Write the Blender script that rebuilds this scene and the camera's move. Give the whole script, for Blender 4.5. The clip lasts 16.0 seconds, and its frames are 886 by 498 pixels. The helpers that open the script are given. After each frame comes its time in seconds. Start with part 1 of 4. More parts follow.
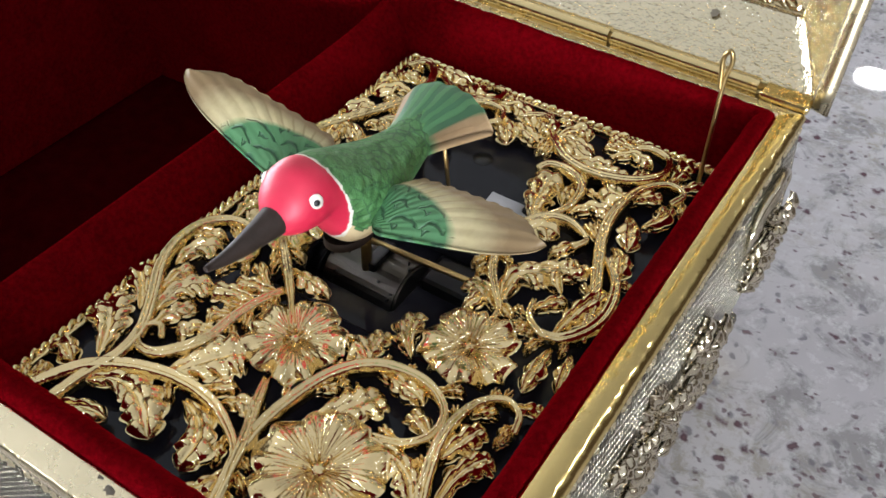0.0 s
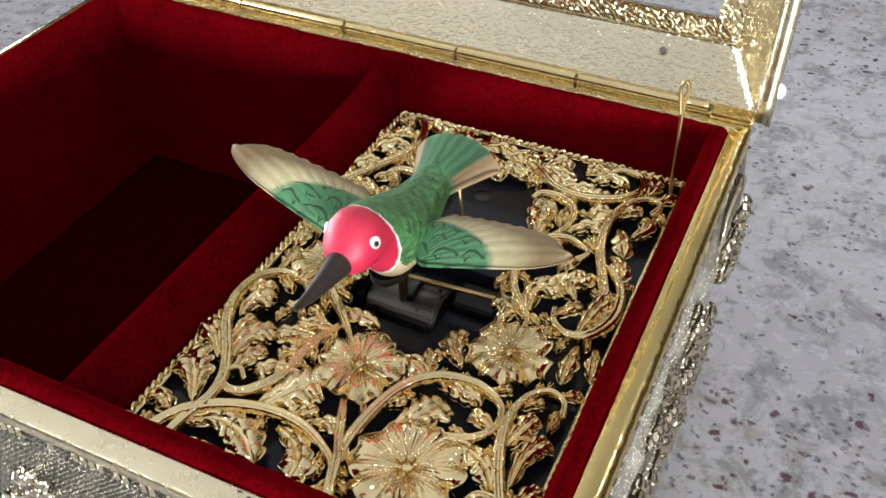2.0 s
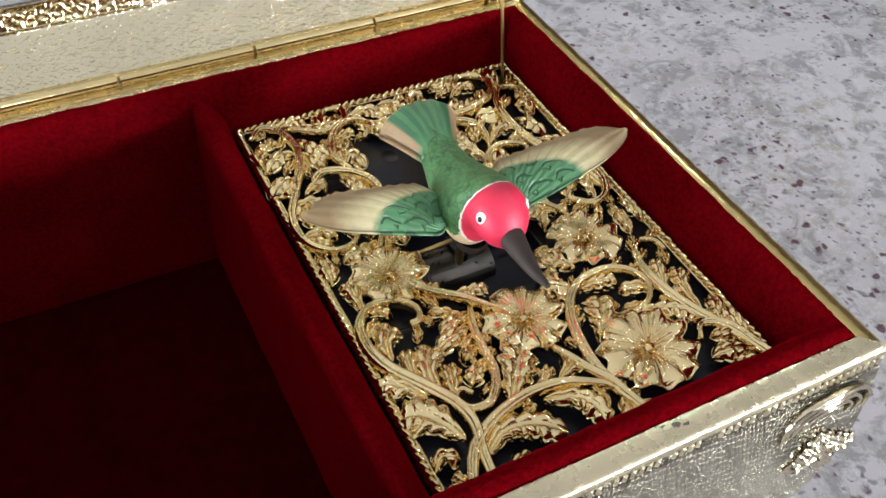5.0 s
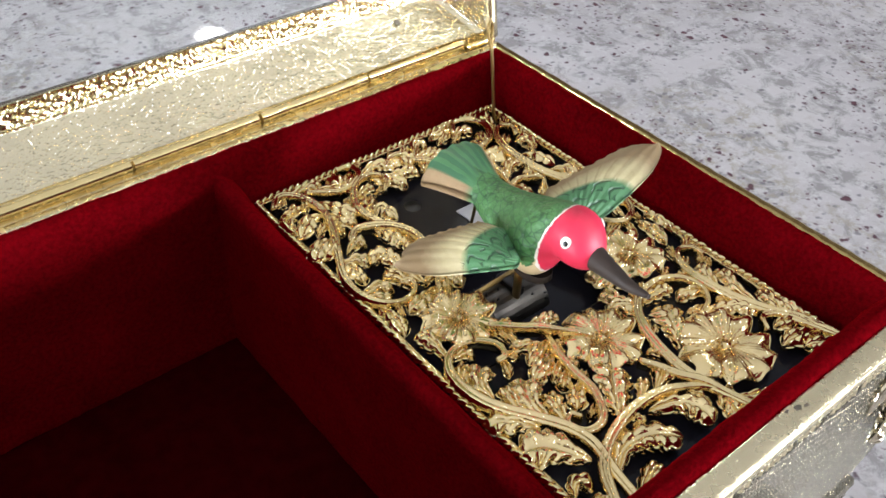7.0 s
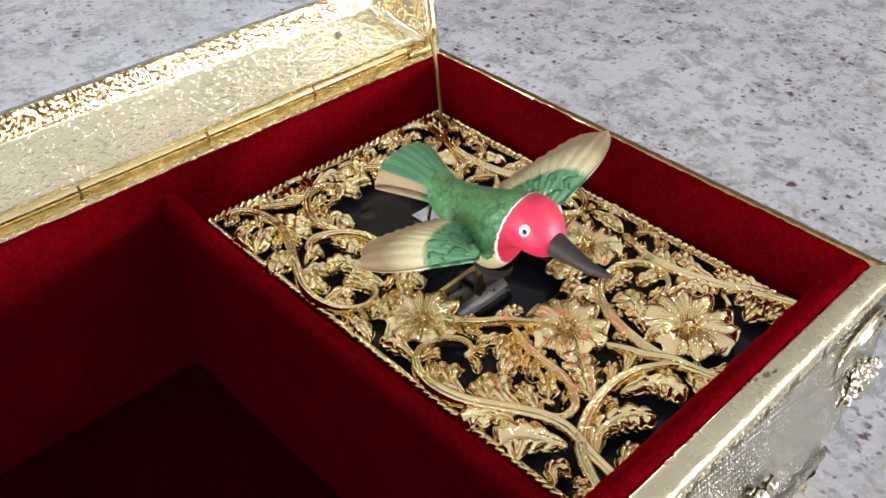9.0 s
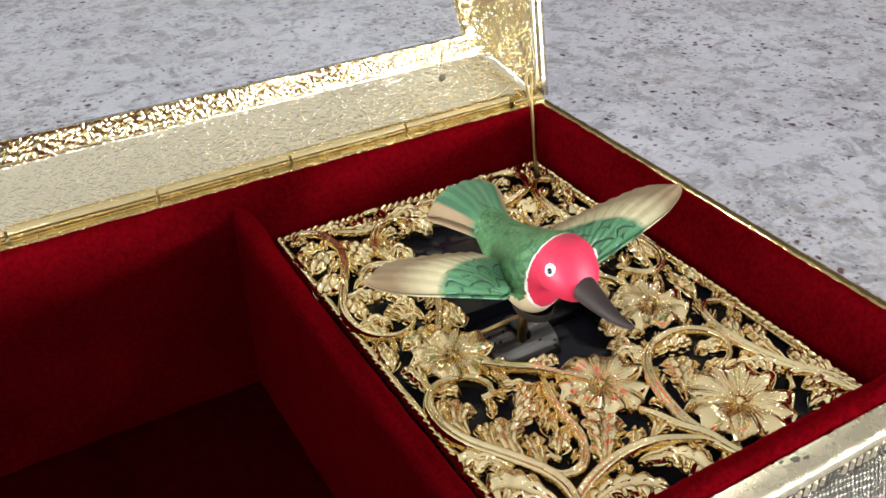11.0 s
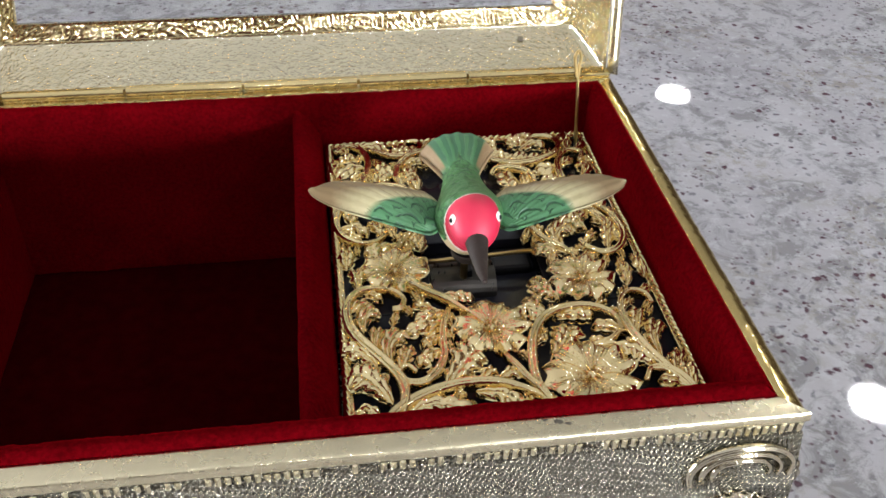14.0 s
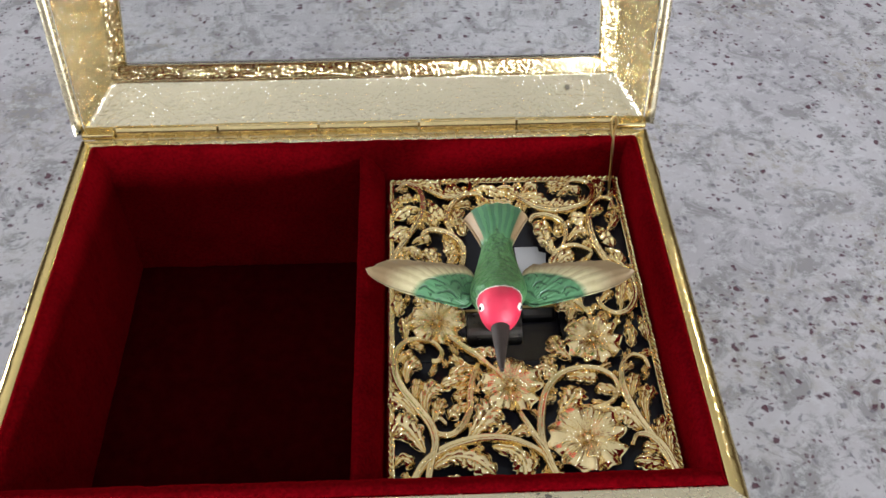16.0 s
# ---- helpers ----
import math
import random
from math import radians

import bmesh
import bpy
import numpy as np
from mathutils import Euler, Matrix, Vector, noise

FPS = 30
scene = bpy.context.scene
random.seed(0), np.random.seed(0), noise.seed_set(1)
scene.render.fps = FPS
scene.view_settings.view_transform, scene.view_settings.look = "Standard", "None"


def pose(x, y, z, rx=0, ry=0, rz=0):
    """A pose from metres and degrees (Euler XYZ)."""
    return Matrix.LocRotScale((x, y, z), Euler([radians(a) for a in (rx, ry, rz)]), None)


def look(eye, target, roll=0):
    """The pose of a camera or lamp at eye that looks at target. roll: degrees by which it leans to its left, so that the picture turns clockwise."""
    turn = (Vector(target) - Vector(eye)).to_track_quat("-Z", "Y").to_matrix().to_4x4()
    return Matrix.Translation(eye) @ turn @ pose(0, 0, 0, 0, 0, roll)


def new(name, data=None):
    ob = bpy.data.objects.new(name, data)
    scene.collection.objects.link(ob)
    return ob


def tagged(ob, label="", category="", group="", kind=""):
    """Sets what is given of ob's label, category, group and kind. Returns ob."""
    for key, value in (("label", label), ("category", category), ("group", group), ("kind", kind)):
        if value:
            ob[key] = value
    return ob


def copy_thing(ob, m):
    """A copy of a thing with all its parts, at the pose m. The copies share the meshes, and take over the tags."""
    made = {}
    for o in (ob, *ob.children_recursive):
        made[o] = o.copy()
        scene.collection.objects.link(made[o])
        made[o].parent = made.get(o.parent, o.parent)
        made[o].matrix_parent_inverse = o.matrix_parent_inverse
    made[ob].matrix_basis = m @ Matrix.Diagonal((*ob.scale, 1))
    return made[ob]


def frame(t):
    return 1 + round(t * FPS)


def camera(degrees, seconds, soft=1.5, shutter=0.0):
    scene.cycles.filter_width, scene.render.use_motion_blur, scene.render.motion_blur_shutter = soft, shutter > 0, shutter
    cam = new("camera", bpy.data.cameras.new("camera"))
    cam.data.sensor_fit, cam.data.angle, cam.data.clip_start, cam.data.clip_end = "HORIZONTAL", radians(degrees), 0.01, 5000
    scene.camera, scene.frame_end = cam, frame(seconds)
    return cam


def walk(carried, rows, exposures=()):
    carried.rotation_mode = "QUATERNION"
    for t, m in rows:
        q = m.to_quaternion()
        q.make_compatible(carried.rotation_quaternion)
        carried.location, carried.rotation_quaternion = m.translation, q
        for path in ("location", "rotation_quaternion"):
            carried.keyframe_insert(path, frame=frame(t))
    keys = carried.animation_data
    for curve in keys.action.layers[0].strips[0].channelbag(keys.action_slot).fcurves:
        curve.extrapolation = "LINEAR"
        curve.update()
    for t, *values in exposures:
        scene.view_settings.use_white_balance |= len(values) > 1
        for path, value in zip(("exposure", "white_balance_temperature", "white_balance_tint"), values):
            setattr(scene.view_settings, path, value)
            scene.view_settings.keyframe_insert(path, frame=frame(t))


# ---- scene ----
cam = camera(50.9, 16.0, soft=1.55)
PATH = [
    (0, (0.02282, -0.14733, 0.16314), (-0.03434, -0.05609, 0.05869), 1.70),
    (0.5, (0.02278, -0.14991, 0.16422), (-0.03179, -0.05472, 0.06194), 1.41),
    (1, (0.02001, -0.15818, 0.16925), (-0.03533, -0.05958, 0.07069), 1.18),
    (1.5, (0.02013, -0.16774, 0.17260), (-0.03651, -0.06879, 0.07513), -0.43),
    (2, (0.01702, -0.17386, 0.17697), (-0.03242, -0.07223, 0.07835), -0.97),
    (2.5, (-0.00030, -0.18116, 0.17920), (-0.03216, -0.07634, 0.07674), 1.76),
    (3, (-0.01854, -0.18772, 0.18117), (-0.03557, -0.08036, 0.07780), 0.43),
    (3.5, (-0.04080, -0.18663, 0.18061), (-0.03709, -0.07934, 0.07584), 0.53),
    (3.7, (-0.05261, -0.18868, 0.18511), (-0.04098, -0.08299, 0.07931), 0.57),
    (5.8, (-0.13467, -0.16253, 0.19020), (-0.06687, -0.07801, 0.08647), 5.60),
    (6, (-0.13665, -0.16106, 0.19107), (-0.06663, -0.07662, 0.08876), 5.33),
    (6.5, (-0.14917, -0.15623, 0.18722), (-0.07656, -0.07123, 0.08720), 3.99),
    (7, (-0.15216, -0.15452, 0.18277), (-0.07642, -0.06954, 0.08508), 3.27),
    (7.5, (-0.15218, -0.15527, 0.17683), (-0.06797, -0.07502, 0.08212), 2.97),
    (8, (-0.15287, -0.15408, 0.17383), (-0.06494, -0.07674, 0.08010), 3.28),
    (8.5, (-0.15430, -0.15430, 0.17437), (-0.06884, -0.07497, 0.08001), 2.10),
    (9, (-0.15494, -0.15614, 0.17720), (-0.07155, -0.07377, 0.08360), 1.33),
    (9.5, (-0.15622, -0.16025, 0.17499), (-0.07406, -0.07261, 0.08517), 0.79),
    (9.7, (-0.15741, -0.16236, 0.17088), (-0.07578, -0.07207, 0.08322), 0.43),
    (11.8, (-0.11118, -0.19320, 0.16518), (-0.06491, -0.07779, 0.08128), -1.18),
    (12, (-0.10905, -0.19925, 0.17177), (-0.06605, -0.08423, 0.08562), -0.83),
    (12.5, (-0.10746, -0.20980, 0.18247), (-0.07245, -0.09462, 0.09299), 0.05),
    (13, (-0.09840, -0.21690, 0.18740), (-0.06848, -0.10112, 0.09685), 1.31),
    (13.5, (-0.08450, -0.22183, 0.18586), (-0.05975, -0.10549, 0.09447), 1.85),
    (14, (-0.07708, -0.22177, 0.18687), (-0.05894, -0.10498, 0.09450), 1.57),
    (14.5, (-0.07344, -0.21946, 0.19059), (-0.06172, -0.10197, 0.09808), 1.21),
    (15, (-0.06551, -0.21497, 0.19807), (-0.05801, -0.10027, 0.10170), 1.74),
    (15.5, (-0.06546, -0.21316, 0.23212), (-0.06115, -0.10351, 0.12986), 0.45),
    (16, (-0.06752, -0.21425, 0.25368), (-0.06346, -0.11378, 0.14237), 0.27),
]
EXPOSURES = [(0, -0.12), (2.0, -0.05), (3.5, 0.0), (5.8, 0.05), (7.0, 0.18), (9.7, 0.22), (12.0, 0.18), (13.0, 0.12), (14.0, -0.04), (16.0, -0.04)]
walk(cam, [(t, look(eye, target, roll)) for t, eye, target, roll in PATH], EXPOSURES)

MM = 0.001
RIM = 0.066          # height of the box's rim above the counter
LENS_GLOW = 140.0    # brightness of a downlight's lens
WINDOW_W = 215.0      # daylight through one window

# ------------------------------------------------------------------ light
world = bpy.data.worlds.new("world")
scene.world = world
world.use_nodes = True
world.node_tree.nodes["Background"].inputs["Color"].default_value = (0.6, 0.65, 0.75, 1)
world.node_tree.nodes["Background"].inputs["Strength"].default_value = 0.02


# ------------------------------------------------------------------ materials
class Nodes:
    """A short way to write node materials."""

    def __init__(self, name):
        self.mat = bpy.data.materials.new(name)
        self.mat.use_nodes = True
        self.tree = self.mat.node_tree
        self.bsdf = self.tree.nodes["Principled BSDF"]
        self.pos = self.tree.nodes.new("ShaderNodeNewGeometry").outputs["Position"]

    def node(self, kind, **inputs):
        n = self.tree.nodes.new("ShaderNode" + kind)
        for key, value in inputs.items():
            self.put(n.inputs[key.replace("_", " ")], value)
        return n

    def put(self, socket, value):
        if isinstance(value, bpy.types.NodeSocket):
            self.tree.links.new(value, socket)
        else:
            socket.default_value = value

    def set(self, **inputs):
        for key, value in inputs.items():
            self.put(self.bsdf.inputs[key.replace("_", " ")], value)
        return self

    def noise(self, scale, detail=4.0, rough=0.55, vector=None, distortion=0.0):
        return self.node("TexNoise", Vector=vector or self.pos, Scale=scale, Detail=detail, Roughness=rough, Distortion=distortion).outputs["Fac"]

    def voronoi(self, scale, vector=None, feature="F1", rand=1.0):
        n = self.node("TexVoronoi", Vector=vector or self.pos, Scale=scale, Randomness=rand)
        n.feature = feature
        return n

    def ramp(self, fac, *stops):
        n = self.node("ValToRGB", Fac=fac)
        e = n.color_ramp.elements
        while len(e) < len(stops):
            e.new(0.5)
        for el, (p, c) in zip(e, stops):
            el.position = p
            el.color = (*c, 1) if not isinstance(c, (int, float)) else (c, c, c, 1)
        return n.outputs["Color"]

    def mix(self, fac, a, b, kind="MIX"):
        n = self.tree.nodes.new("ShaderNodeMix")
        n.data_type, n.blend_type = "RGBA", kind
        self.put(n.inputs[0], fac)
        self.put(n.inputs[6], a if isinstance(a, bpy.types.NodeSocket) else (*a, 1))
        self.put(n.inputs[7], b if isinstance(b, bpy.types.NodeSocket) else (*b, 1))
        return n.outputs[2]

    def math(self, op, a, b=0.0, clamp=False):
        n = self.tree.nodes.new("ShaderNodeMath")
        n.operation, n.use_clamp = op, clamp
        self.put(n.inputs[0], a)
        self.put(n.inputs[1], b)
        return n.outputs[0]

    def bump(self, height, strength=0.5, distance=0.0005, normal=None):
        n = self.node("Bump", Height=height, Strength=strength, Distance=distance)
        if normal:
            self.put(n.inputs["Normal"], normal)
        self.put(self.bsdf.inputs["Normal"], n.outputs["Normal"])
        return n.outputs["Normal"]


def gold(name, base=(0.83, 0.62, 0.27), rough=0.17, grain=900.0, depth=0.25, dist=0.0003, fine=0.45, spread=(0.7, 1.5)):
    m = Nodes(name)
    wear = m.noise(120, 5)
    m.set(Base_Color=m.mix(wear, [c * 0.86 for c in base], [min(1, c * 1.1) for c in base]), Metallic=1.0)
    m.put(m.bsdf.inputs["Roughness"], m.ramp(m.noise(300, 3), (0.3, rough * spread[0]), (0.75, rough * spread[1])))
    m.bump(m.math("ADD", m.noise(grain, 3), m.math("MULTIPLY", m.noise(grain * 2.7, 2), fine)), depth, dist)
    return m


def make_granite():
    m = Nodes("polished_granite")
    # large clouds, then soft grey drifts, tan zones and white grains
    clouds = m.noise(11, 5, 0.6, distortion=0.4)
    base = m.ramp(clouds, (0.3, (0.42, 0.40, 0.42)), (0.5, (0.53, 0.512, 0.53)), (0.7, (0.58, 0.565, 0.575)))
    blotch = m.noise(75, 9, 0.72, distortion=0.7)
    base = m.mix(m.ramp(blotch, (0.49, 0.0), (0.59, 0.8)), base, (0.27, 0.26, 0.26))
    zone = m.ramp(m.noise(14, 3), (0.46, 0.0), (0.62, 1.0))
    tan = m.ramp(m.noise(170, 7, 0.72), (0.49, 0.0), (0.58, 0.7))
    base = m.mix(m.math("MULTIPLY", tan, zone), base, (0.36, 0.325, 0.27))
    white = m.ramp(m.noise(210, 6, 0.74), (0.53, 0.0), (0.62, 0.7))
    base = m.mix(white, base, (0.61, 0.605, 0.62))
    # dark grains of uneven size
    wobble = m.node("VectorMath", Vector=m.pos)
    wobble.operation = "ADD"
    m.put(wobble.inputs[1], m.mix(1.0, m.node("TexNoise", Vector=m.pos, Scale=260.0, Detail=4.0).outputs["Color"], (0.0048, 0.0048, 0.0048), "MULTIPLY"))
    jagged = wobble.outputs[0]
    cell = m.voronoi(330, vector=jagged)
    size = m.node("SeparateColor", Color=cell.outputs["Color"])
    small = m.math("MULTIPLY", m.ramp(cell.outputs["Distance"], (0.2, 1.0), (0.42, 0.0)), m.ramp(size.outputs[0], (0.66, 0.0), (0.85, 1.0)))
    base = m.mix(m.math("MULTIPLY", small, 0.7), base, (0.15, 0.145, 0.165))
    # garnet spots that gather in clusters: small ones, then larger ones with a brown-red heart
    cluster = m.noise(17, 2)
    flat = m.node("SeparateXYZ", Vector=m.pos)
    for x, y, rx, ry in ((0.030, -0.055, 0.034, 0.095), (0.160, 0.140, 0.045, 0.035), (0.120, -0.070, 0.020, 0.016)):
        dx = m.math("MULTIPLY", m.math("SUBTRACT", flat.outputs[0], x), 1 / rx)
        dy = m.math("MULTIPLY", m.math("SUBTRACT", flat.outputs[1], y), 1 / ry)
        near = m.math("ADD", m.math("MULTIPLY", dx, dx), m.math("MULTIPLY", dy, dy))
        cluster = m.math("ADD", cluster, m.ramp(near, (0.0, 0.17), (1.0, 0.0)))
    for scale, few, many, inner, outer, depth in ((420, 0.97, 0.50, 0.18, 0.38, 0.7), (200, 0.985, 0.50, 0.17, 0.30, 0.9), (95, 0.985, 0.72, 0.11, 0.18, 0.92)):
        cell2 = m.voronoi(scale, vector=jagged)
        size2 = m.node("SeparateColor", Color=cell2.outputs["Color"])
        pick2 = m.math("GREATER_THAN", size2.outputs[1], m.ramp(cluster, (0.42, few), (0.66, many)))
        spot = m.math("MULTIPLY", m.ramp(cell2.outputs["Distance"], (inner, 1.0), (outer, 0.0)), pick2)
        heart = m.ramp(cell2.outputs["Distance"], (0.0, (0.15, 0.045, 0.06)), (inner, (0.085, 0.024, 0.04)), (outer, (0.20, 0.12, 0.15)))
        garnet = m.mix(m.math("MULTIPLY", size2.outputs[2], 0.4), heart, (0.06, 0.05, 0.065))
        base = m.mix(m.math("MULTIPLY", spot, depth), base, garnet)
    m.set(Base_Color=base, IOR=1.52, Roughness=m.ramp(m.noise(40, 3), (0.3, 0.015), (0.7, 0.035)))
    m.bump(m.noise(30, 3), 0.02, 0.0003)
    return m.mat


def make_velvet():
    m = Nodes("red_velvet")
    nap = m.noise(2600, 3)
    lay = m.ramp(m.math("ADD", m.math("MULTIPLY", m.noise(110, 3, 0.6), 0.35), m.math("MULTIPLY", m.noise(1100, 3, 0.6), 0.65)), (0.34, 0.0), (0.66, 1.0))
    m.set(Base_Color=m.mix(lay, (0.060, 0.0004, 0.0015), (0.125, 0.0009, 0.0031)), Roughness=1.0, Sheen_Weight=0.15, Sheen_Roughness=0.3, Specular_IOR_Level=0.0)
    m.set(Sheen_Tint=(1.0, 0.008, 0.018, 1))
    m.bump(m.math("ADD", nap, m.math("MULTIPLY", lay, 0.6)), 0.5, 0.0004)
    return m.mat


def make_weave(name, base):
    """Plated wall with a fine stamped weave."""
    m = Nodes(name)
    sep = m.node("SeparateXYZ", Vector=m.pos)
    along = m.math("ADD", sep.outputs[0], sep.outputs[1])
    up = sep.outputs[2]
    jag = m.math("MULTIPLY", m.math("SUBTRACT", m.noise(300, 3), 0.5), 2.0)
    a = m.math("SINE", m.math("ADD", m.math("MULTIPLY", m.math("ADD", along, m.math("MULTIPLY", up, -0.45)), 6200), jag))
    b = m.math("SINE", m.math("ADD", m.math("MULTIPLY", m.math("ADD", up, m.math("MULTIPLY", along, 0.22)), 3900), jag))
    h = m.math("ADD", m.math("ADD", m.math("MULTIPLY", a, 0.5), m.math("MULTIPLY", m.math("MULTIPLY", a, b), 0.9)), m.math("MULTIPLY", m.noise(1100, 3), 1.2))
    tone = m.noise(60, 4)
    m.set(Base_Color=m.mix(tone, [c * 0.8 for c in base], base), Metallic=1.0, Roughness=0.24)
    m.bump(h, 1.0, 0.00034)
    return m.mat


def make_engraved(name, base, rough, scale, depth, dist, glitter=0.0, relief=1.0):
    """Plated sheet with stamped scrolls and grains."""
    m = Nodes(name)
    warp = m.node("VectorMath", Vector=m.pos)
    warp.operation = "ADD"
    shift = m.node("TexNoise", Vector=m.pos, Scale=scale * 0.7).outputs["Color"]
    m.put(warp.inputs[1], m.mix(1.0, shift, (0.012, 0.012, 0.012), "MULTIPLY"))
    cell = m.voronoi(scale, vector=warp.outputs[0])
    curl = m.math("SINE", m.math("MULTIPLY", cell.outputs["Distance"], 22.0))
    swirl = m.noise(scale * 2.2, 4, 0.6, distortion=1.6)
    h = m.math("ADD", m.math("MULTIPLY", curl, 0.5 * relief), m.math("MULTIPLY", swirl, 1.6 * relief))
    fine = m.ramp(m.noise(1050, 1), (0.52, 0.0), (0.78, 1.0))
    h = m.math("ADD", h, m.math("MULTIPLY", fine, glitter))
    tone = m.noise(70, 4)
    m.set(Base_Color=m.mix(tone, [c * 0.88 for c in base], base), Metallic=1.0, Roughness=rough)
    m.bump(h, depth, dist)
    return m.mat


GRANITE = make_granite()
VELVET = make_velvet()
GOLD = gold("polished_gold_plate", (0.84, 0.64, 0.29), 0.14, 700, 0.3, 0.0004).mat
GOLD_LEAF = gold("cast_gold_filigree", (0.86, 0.68, 0.36), 0.07, 560, 0.62, 0.0004, 0.3).mat
GOLD_EDGE = gold("yellow_gold_edge", (0.88, 0.67, 0.27), 0.15, 380, 0.4, 0.0003, 0.2).mat
GOLD_RIM = gold("smooth_gold_rim", (0.88, 0.77, 0.52), 0.27, 260, 0.05, 0.0003, 0.2, (0.92, 1.1)).mat
GOLD_PLAIN = gold("bright_smooth_gold", (0.86, 0.68, 0.34), 0.14, 900, 0.04, 0.0001).mat
SILVER_GOLD = gold("silvered_relief", (0.74, 0.66, 0.50), 0.12, 700, 0.3, 0.0004).mat
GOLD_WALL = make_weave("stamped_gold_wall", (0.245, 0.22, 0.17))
GOLD_PANEL = make_engraved("engraved_pale_gold", (0.85, 0.76, 0.54), 0.16, 300, 0.38, 0.0003, 1.0, 0.38)
GOLD_SPECK = make_engraved("hammered_gold", (0.76, 0.63, 0.37), 0.20, 520, 0.8, 0.0004, 1.4, 0.9)
GOLD_STRIP = make_engraved("embossed_gold_strip", (0.76, 0.62, 0.36), 0.10, 420, 0.10, 0.0003, 0.2)


def plain(name, colour, rough=0.5, metal=0.0, var=0.15, scale=400.0, bump=0.1, spec=0.5):
    m = Nodes(name)
    m.set(Base_Color=m.mix(m.noise(scale, 4), [c * (1 - var) for c in colour], [min(1, c * (1 + var)) for c in colour]), Metallic=metal, Specular_IOR_Level=spec)
    m.put(m.bsdf.inputs["Roughness"], m.ramp(m.noise(scale * 0.6, 3), (0.3, rough * 0.8), (0.7, min(1, rough * 1.2))))
    m.bump(m.noise(scale * 3, 3), bump, 0.0003)
    return m.mat


def make_bird_green():
    m = Nodes("green_feather_paint")
    scale = m.voronoi(620, feature="SMOOTH_F1")
    crack = m.voronoi(560, feature="DISTANCE_TO_EDGE")
    tone = m.noise(160, 4)
    base = m.mix(tone, (0.050, 0.150, 0.046), (0.085, 0.220, 0.074))
    patch = m.ramp(m.noise(110, 3), (0.34, 0.3), (0.52, 1.0))
    dark = m.math("MULTIPLY", m.math("MULTIPLY", m.ramp(crack.outputs["Distance"], (0.0, 1.0), (0.10, 0.0)), 0.8), patch)
    m.set(Base_Color=m.mix(dark, base, (0.016, 0.055, 0.028)), Roughness=0.5)
    m.bump(m.math("ADD", m.math("MULTIPLY", scale.outputs["Distance"], patch), m.math("MULTIPLY", m.noise(1500, 3), 0.3)), 0.9, 0.0009)
    return m.mat


def make_wing():
    """Cream quills that brown towards the edge, green coverts at the shoulder. UV: u from root to tip, v from the leading edge."""
    m = Nodes("wing_paint")
    uv = m.node("UVMap").outputs[0]
    sep = m.node("SeparateXYZ", Vector=uv)
    u, v = sep.outputs[0], sep.outputs[1]
    cream = m.mix(m.noise(300, 4), (0.56, 0.49, 0.25), (0.68, 0.62, 0.38))
    edge = m.math("ADD", m.math("MULTIPLY", m.math("POWER", u, 3.0), 1.0), m.math("MULTIPLY", m.math("POWER", v, 4.0), 0.8))
    brown = m.ramp(m.math("ADD", edge, m.math("MULTIPLY", m.noise(500, 4), 0.25)), (0.16, 0.0), (0.72, 0.92))
    base = m.mix(brown, cream, (0.17, 0.10, 0.042))
    # grooves fan out from the shoulder, deepest towards the trailing edge
    fan = m.math("MULTIPLY", m.math("ARCTAN2", m.math("MULTIPLY", v, 0.42), m.math("SUBTRACT", u, 0.04)), 44.0)
    quill = m.math("SINE", m.math("ADD", fan, m.math("MULTIPLY", m.noise(120, 4), 4.0)))
    deep = m.math("MULTIPLY", m.ramp(v, (0.15, 0.0), (0.7, 1.0)), m.ramp(m.noise(260, 3), (0.35, 0.35), (0.6, 1.0)))
    groove = m.math("MULTIPLY", m.ramp(m.math("MULTIPLY", m.math("ADD", quill, 1.0), 0.5), (0.0, 0.55), (0.2, 0.0)), deep)
    base = m.mix(groove, base, (0.22, 0.15, 0.065))
    du = m.math("MULTIPLY", u, 1.66)
    dv = m.math("MULTIPLY", v, 1.32)
    r = m.math("ADD", m.math("MULTIPLY", du, du), m.math("MULTIPLY", dv, dv))
    r = m.math("ADD", r, m.math("MULTIPLY", m.math("SUBTRACT", m.noise(350, 3), 0.5), 0.12))
    cov = m.ramp(r, (0.80, 1.0), (0.98, 0.0))
    # rows of overlapping round coverts
    rowv = m.math("ADD", m.math("MULTIPLY", v, 4.3), m.math("MULTIPLY", m.noise(130, 3), 0.9))
    row = m.math("FLOOR", rowv)
    a = m.math("FRACT", m.math("ADD", m.math("ADD", m.math("MULTIPLY", u, 5.2), m.math("MULTIPLY", row, 0.37)), m.math("MULTIPLY", m.noise(150, 3), 1.6)))
    c = m.math("SUBTRACT", m.math("MULTIPLY", a, 2.0), 1.0)
    arc = m.math("MULTIPLY", m.math("MULTIPLY", c, c), 0.75)
    off = m.math("ABSOLUTE", m.math("SUBTRACT", m.math("FRACT", m.math("ADD", rowv, arc)), 0.5))
    line = m.ramp(off, (0.0, 1.0), (0.16, 0.0))
    green = m.mix(m.noise(200, 4), (0.052, 0.165, 0.068), (0.088, 0.245, 0.105))
    green = m.mix(m.math("MULTIPLY", line, 0.8), green, (0.012, 0.045, 0.028))
    m.set(Base_Color=m.mix(cov, base, green), Roughness=0.48)
    h = m.math("SUBTRACT", m.math("MULTIPLY", quill, 0.2), m.math("MULTIPLY", m.math("MULTIPLY", line, cov), 2.0))
    m.bump(h, 0.6, 0.0004)
    return m.mat


